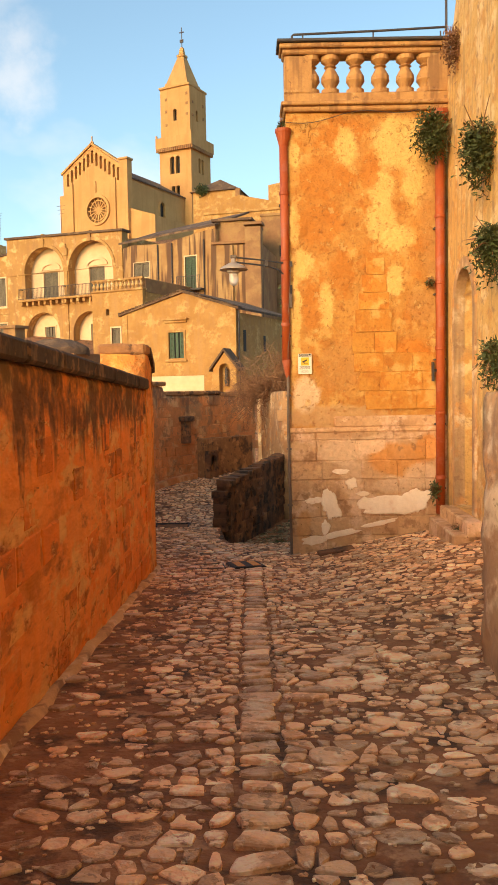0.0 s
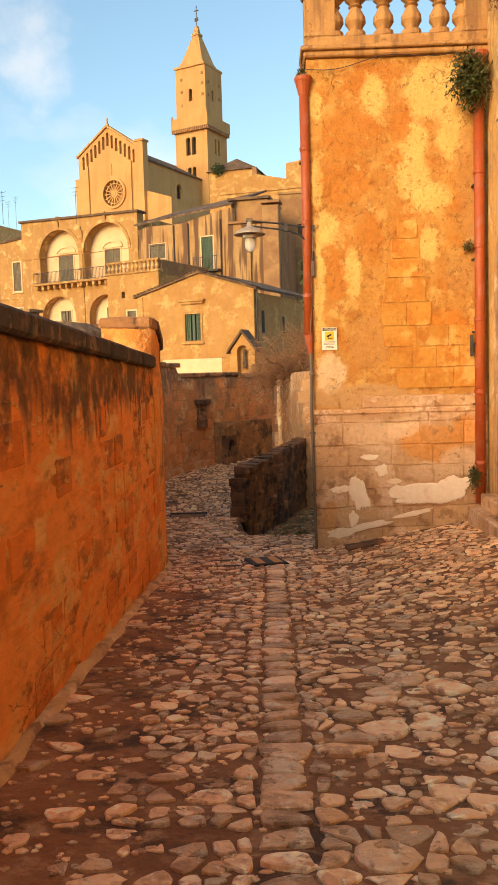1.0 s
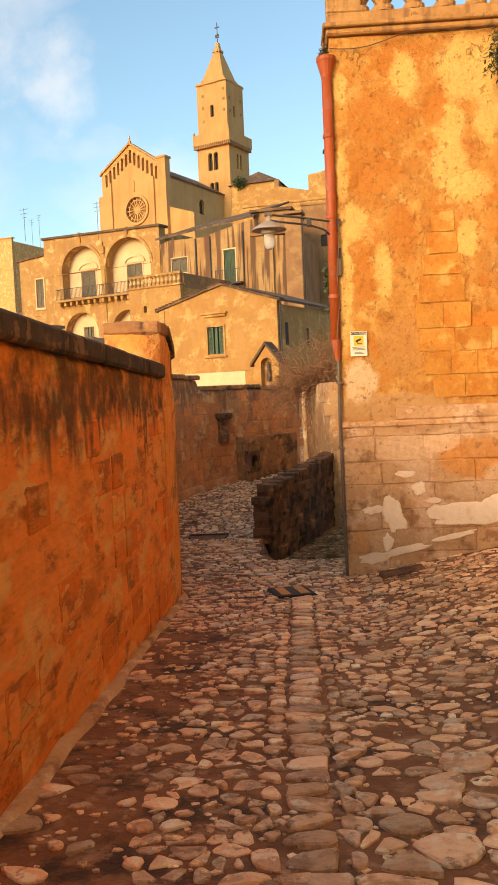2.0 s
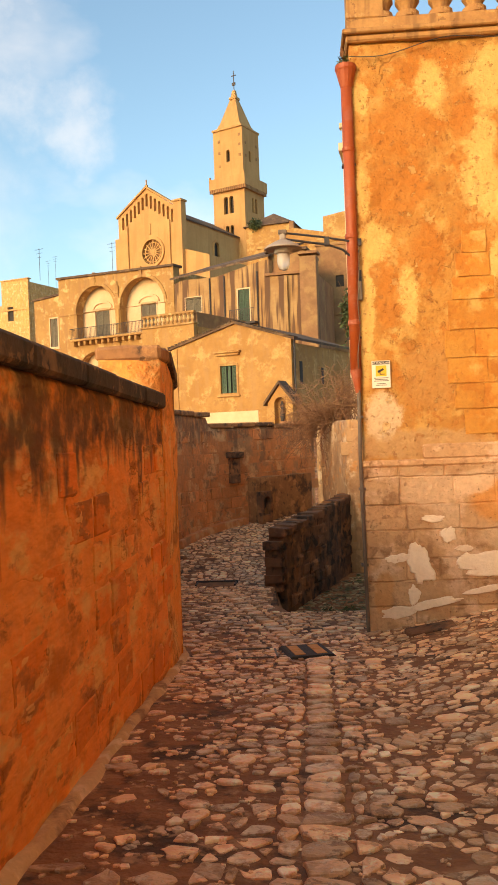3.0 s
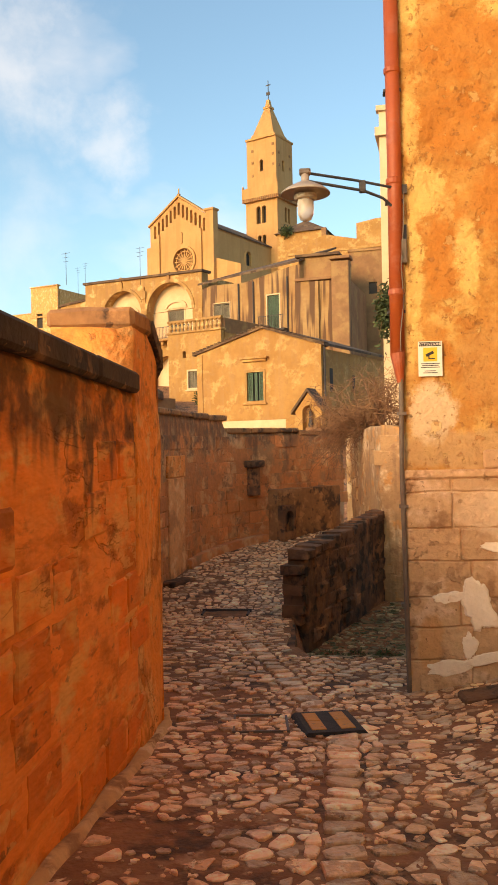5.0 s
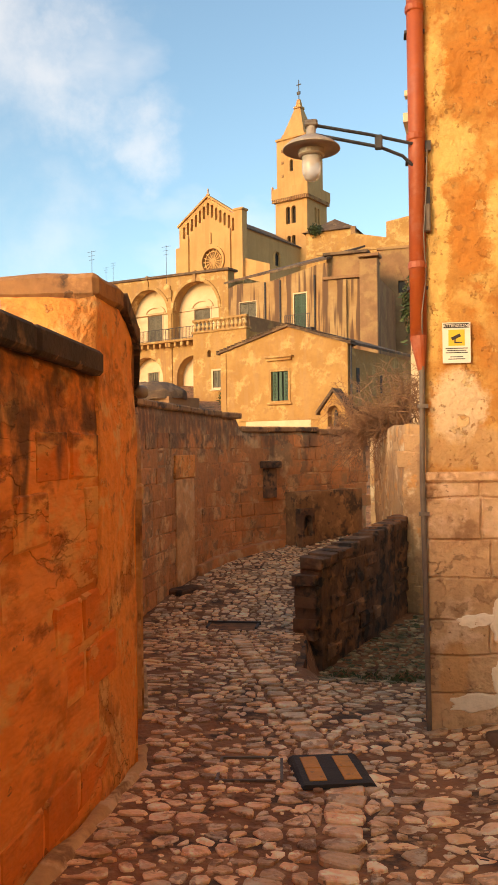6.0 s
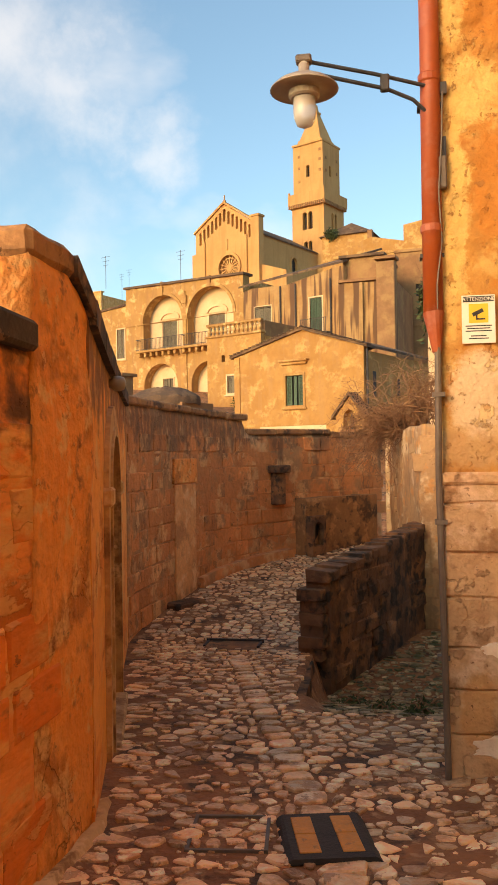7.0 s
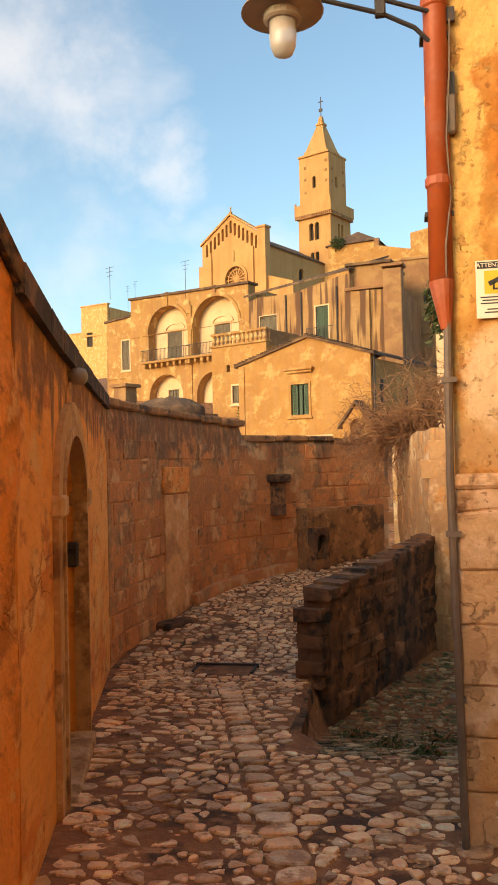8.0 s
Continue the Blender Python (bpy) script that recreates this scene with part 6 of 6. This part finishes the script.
part("kerb_body", at(bench, rough_wall([(-2.78, 21.0), (-2.66, 21.5), (-2.44, 22.1), (-2.2, 22.6), (-1.9, 23.05), (-1.5, 23.5)], lambda x, y: -1.6, lambda x, y: float(gz(x, y)) + 0.17, 0.3, 0.1, 6, 0.03, 3.0)), M_DARKWALL, bench)
flat = root("flat_stone", -2.85, 19.9, float(gz(-2.8, 19.9)), 60, "dark flat worn stone lying at the wall foot", "stone")
part("stone_body", (lambda b: box(b, -0.3, 0.35, -0.16, 0.16, -0.05, 0.07, 0.03))(bmesh.new()), M_PARAPET, flat)

# masonry blocks of the curved wall
variants = [block_mesh("stone_block", w, 0.08, 0.262, M_BLOCK) for w in (0.38, 0.46, 0.54, 0.60, 0.42, 0.50)]
widths = (0.38, 0.46, 0.54, 0.60, 0.42, 0.50)
rnd = random.Random(8)
zz, r = -1.35, 0
while zz < 1.3:
    s = rnd.uniform(0.0, 0.3)
    while True:
        k = rnd.randrange(6)
        a = along(CURVE_S, s + widths[k] / 2)
        if not a or s > 9.3:
            break
        top_here = curve_top(a[0], a[1])
        if zz + 0.27 < top_here and zz + 0.2 > float(gz(a[0] + 0.3, a[1] - 0.2)) and rnd.random() < 0.97:
            o = new("stone_block", variants[k])
            o.parent = curve_wall
            off = rnd.uniform(-0.006, 0.014)
            o.matrix_basis = curve_wall.matrix_basis.inverted() @ Matrix.Translation((a[0], a[1], zz)) @ Matrix.Rotation(a[2], 4, "Z") @ Matrix.Translation((0, -0.016 + off, 0)) @ Matrix.Rotation(rnd.uniform(-0.02, 0.02), 4, "Y")
        s += widths[k] + 0.012
    zz += 0.278
    r += 1

# blocks that show through the plaster of the low wall
lw = (0.40, 0.48, 0.56, 0.44)
lv = [block_mesh("stone_block", w, 0.08, 0.275, M_LBLOCK, 0.006, 0.02) for w in lw]
zz = -1.15
while zz < 1.2:
    yy = 1.2 + rnd.uniform(0, 0.3)
    while yy < 10.9:
        k = rnd.randrange(4)
        if zz + 0.05 > float(gz(-1.2, yy)) and rnd.random() < 0.55:
            o = new("stone_block", lv[k])
            o.parent = low_wall
            o.matrix_basis = low_wall.matrix_basis.inverted() @ Matrix.Translation((-1.39, yy + lw[k] / 2, zz)) @ Matrix.Rotation(radians(90), 4, "Z") @ Matrix.Translation((0, -0.002 + rnd.uniform(-0.006, 0.006), 0)) @ Matrix.Rotation(rnd.uniform(-0.02, 0.02), 4, "Y")
        yy += lw[k] + 0.03
    zz += 0.305

# rubble of the parapet: its end and top course
pv = [block_mesh("rubble_stone", w, 0.34, h, M_PARAPET, 0.012, 0.02) for w, h in ((0.26, 0.14), (0.32, 0.135), (0.24, 0.14), (0.30, 0.138))]
pl = math.hypot(PARAPET[1][0] - PARAPET[0][0], PARAPET[1][1] - PARAPET[0][1])
pa = math.atan2(PARAPET[1][1] - PARAPET[0][1], PARAPET[1][0] - PARAPET[0][0])
s = 0.0
while s < pl:
    a = along(PARAPET, min(s + 0.1, pl - 0.01))
    o = new("rubble_stone", pv[rnd.randrange(4)])
    o.parent = parapet
    o.matrix_basis = parapet.matrix_basis.inverted() @ Matrix.Translation((a[0], a[1], par_top(a[0], a[1]) - 0.06)) @ Matrix.Rotation(pa + rnd.uniform(-0.05, 0.05), 4, "Z") @ Matrix.Translation((0, -0.02, 0))
    s += 0.26
fv = [block_mesh("rubble_stone", w, 0.08, 0.205, M_PARAPET, 0.025, 0.03) for w in (0.28, 0.36, 0.44)]
zz = -1.75
while zz < -0.2:
    s = rnd.uniform(0.0, 0.2)
    while s < pl - 0.2:
        k = rnd.randrange(3)
        a = along(PARAPET, s + 0.18)
        if a and zz + 0.24 < par_top(a[0], a[1]) and rnd.random() < 0.42:
            o = new("rubble_stone", fv[k])
            o.parent = parapet
            o.matrix_basis = parapet.matrix_basis.inverted() @ Matrix.Translation((a[0], a[1], zz)) @ Matrix.Rotation(pa, 4, "Z") @ Matrix.Translation((0, rnd.uniform(-0.03, 0.01), 0))
        s += (0.30, 0.38, 0.46)[k]
    zz += 0.215
for i in range(6):
    o = new("rubble_stone", pv[i % 4])
    o.parent = parapet
    o.matrix_basis = parapet.matrix_basis.inverted() @ Matrix.Translation((-0.46 + rnd.uniform(-0.03, 0.04), 17.52, -1.45 + i * 0.146)) @ Matrix.Rotation(pa + rnd.uniform(-0.07, 0.07), 4, "Z") @ Matrix.Translation((0.02, 0, 0))

# ---- cobbles ----
def street_left(y):
    return float(np.interp(y, [0, 11.9, 17.9, 19, 20.2, 21.3, 22.3, 23.1, 23.8, 24.5, 25.4], [-1.3, -1.3, -3.0, -3.05, -2.9, -2.75, -2.45, -2.05, -1.45, -0.85, -0.1]))


def street_right(y):
    return float(np.interp(y, [0, 6.0, 6.4, 12.9, 13.0, 13.1, 20.4, 20.6, 25.5], [1.75, 1.75, 3.1, 3.05, 0.6, 0.7, 1.0, 0.6, 0.35]))


def street_edge(y):
    return float(np.interp(y, [13.9, 14.9, 17.6, 20.65, 20.9, 26], [-0.3, -0.46, -0.60, 0.9, 3, 3]))


MIDDLE = lambda y: float(np.interp(y, [0, 11.5, 15.5, 17], [0.02, 0.04, -1.1, -1.5]))  # the squared middle line of the lane


rnd = random.Random(21)
seeds = []  # x, y, half width, raised height
y = 0.8
while y < 25.2:
    pitch = rnd.uniform(0.085, 0.14)
    x = street_left(y) + rnd.uniform(0, 0.12)
    while x < street_right(y):
        w = rnd.choice((0.06, 0.07, 0.09, 0.11, 0.13, 0.15, 0.18, 0.22, 0.10, 0.12))
        cx = x + w / 2
        x += w + rnd.uniform(0.0, 0.03)
        if abs(cx - MIDDLE(y)) < 0.21 and y < 17:
            continue
        seeds.append((cx, y + rnd.uniform(-0.05, 0.05), min(w, 0.2) * 0.42, rnd.uniform(0.003, 0.019)))
    y += pitch
y = 0.9
while y < 17:
    d = rnd.uniform(0.14, 0.22)
    seeds.append((MIDDLE(y) + rnd.uniform(-0.012, 0.012), y + d / 2, 0.115, 0.024))
    for sx in (-0.185, 0.185):
        seeds.append((MIDDLE(y) + sx + rnd.uniform(-0.015, 0.015), y + d / 2 + rnd.uniform(-0.05, 0.05), 0.045, 0.018))
    y += d
for _ in range(22):  # some larger flat stones
    bx, by = rnd.uniform(0.3, 1.5), rnd.uniform(2.4, 7.5)
    seeds = [q for q in seeds if abs(q[0] - bx) > 0.15 or abs(q[1] - by) > 0.10]
    seeds.append((bx, by, 0.115, 0.026))

cells = {}
for i, q in enumerate(seeds):
    cells.setdefault((math.floor(q[0] / 0.3), math.floor(q[1] / 0.3)), []).append(i)


def clip(poly, nx, ny, c):
    """The part of a polygon where nx * x + ny * y stays below c."""
    out = []
    for (ax, ay), (bx, by) in zip(poly, poly[1:] + poly[:1]):
        da, db = nx * ax + ny * ay - c, nx * bx + ny * by - c
        if da <= 0:
            out.append((ax, ay))
        if da * db < 0:
            f = da / (da - db)
            out.append((ax + (bx - ax) * f, ay + (by - ay) * f))
    return out


def stone_outline(i):
    """The stone's own share of the paving, less its joints, with worn corners."""
    px, py, r, _ = seeds[i]
    e = 0.075 + r
    poly = [(px - e, py - e * 0.8), (px + e, py - e * 0.8), (px + e, py + e * 0.8), (px - e, py + e * 0.8)]
    gx_, gy_ = math.floor(px / 0.3), math.floor(py / 0.3)
    joint = rnd.uniform(0.005, 0.028)
    for u in (-1, 0, 1):
        for v_ in (-1, 0, 1):
            for j in cells.get((gx_ + u, gy_ + v_), ()):
                if j == i or not poly:
                    continue
                qx, qy, rq, _ = seeds[j]
                dx, dy = qx - px, qy - py
                ln = math.hypot(dx, dy)
                if 0.001 < ln < 0.45:
                    a = rnd.uniform(-0.35, 0.35)
                    nx, ny = (dx - a * dy) / ln, (dy + a * dx) / ln
                    ln2 = math.hypot(nx, ny)
                    reach = max(0.012, (ln * ln + r * r - rq * rq) / (2 * ln) - joint)
                    poly = clip(poly, nx / ln2, ny / ln2, (px * nx + py * ny) / ln2 + reach)
    if len(poly) < 3:
        return None
    out = []
    for (ax, ay), (bx, by) in zip(poly, poly[1:] + poly[:1]):
        for f in (rnd.uniform(0.14, 0.3), rnd.uniform(0.7, 0.86)):
            out.append((ax + (bx - ax) * f + rnd.uniform(-0.004, 0.004), ay + (by - ay) * f + rnd.uniform(-0.004, 0.004)))
    return out


def stone_mesh(outline, h):
    """Foot, worn shoulder and a nearly flat, uneven, slightly tilted top."""
    n = len(outline)
    cx, cy = sum(p[0] for p in outline) / n, sum(p[1] for p in outline) / n
    tx, ty = rnd.uniform(-0.07, 0.07), rnd.uniform(-0.09, 0.05)
    P = []
    for f, z in ((1.0, -0.03), (0.985, 0.55 * h), (0.90, 0.92 * h), (0.5, h)):
        P += [(cx + (x - cx) * f, cy + (y_ - cy) * f, z + ((x - cx) * tx + (y_ - cy) * ty + rnd.uniform(-0.0025, 0.0025)) * (z > 0)) for x, y_ in outline]
    P.append((cx, cy, h + rnd.uniform(-0.004, 0.003)))
    F = [(b * n + k, b * n + (k + 1) % n, (b + 1) * n + (k + 1) % n, (b + 1) * n + k) for b in (0, 1, 2) for k in range(n)]
    F += [(3 * n + k, 3 * n + (k + 1) % n, 4 * n) for k in range(n)]
    p = np.array(P)
    p[:, 2] += gz(p[:, 0], p[:, 1])
    return p, F


piles = {"cobbles": ([], [], [0]), "mossy_cobbles": ([], [], [0])}
parts = 0
for i, (cx, cy, r, h) in enumerate(seeds):
    bare = noise.noise(Vector((cx * 1.1, cy * 0.9, 3.3)))
    if abs(cx - MIDDLE(cy)) > 0.25 and (rnd.random() < 0.13 + 0.4 * max(0, bare) or (cx < -0.75 and cy < 10 and rnd.random() < 0.6)):
        continue
    if 14.6 < cy < 21.7 and abs(cx - street_edge(cy)) < 0.12:
        continue
    outline = stone_outline(i)
    if not outline:
        continue
    p, f = stone_mesh(outline, h)
    if parts < 300 and 2.9 < cy < 6.2 and -1.25 < cx < 1.6:
        me = bpy.data.meshes.new("cobble")
        me.from_pydata((p - (cx, cy, 0)).tolist(), [], f)
        me.materials.append(M_COBBLE)
        o = new("cobble", me)
        o.parent = ground
        o.matrix_basis = Matrix.Translation((cx, cy, 0))
        parts += 1
        continue
    V, F, base = piles["mossy_cobbles" if 14.6 < cy < 21.7 and cx > street_edge(cy) else "cobbles"]
    V.append(p)
    F += [tuple(k + base[0] for k in q) for q in f]
    base[0] += len(p)
for _ in range(3200):  # chips and pebbles trodden into the dirt
    cy = rnd.uniform(1.5, 13)
    cx = rnd.uniform(street_left(cy), min(street_right(cy), 2.4))
    r, a = rnd.uniform(0.010, 0.030), rnd.uniform(0, 6.28)
    p, f = stone_mesh([(cx + r * rnd.uniform(0.6, 1.3) * math.cos(a + k * 1.257), cy + r * rnd.uniform(0.5, 1.1) * math.sin(a + k * 1.257)) for k in range(5)], rnd.uniform(0.002, 0.010))
    V, F, base = piles["cobbles"]
    V.append(p)
    F += [tuple(k + base[0] for k in q) for q in f]
    base[0] += len(p)
for name, material, label in (("cobbles", M_COBBLE, "worn tan cobblestones set in brown mortar"), ("mossy_cobbles", M_MOSSY_SHADE, "mossy cobbles, darkened for shade, on the floor of the lower passage")):
    V, F, base = piles[name]
    me = bpy.data.meshes.new(name)
    me.from_pydata(np.concatenate(V).tolist(), [], F)
    me.materials.append(material)
    co = new(name, me)
    co.parent = ground
    tagged(co, label, kind="stuff")
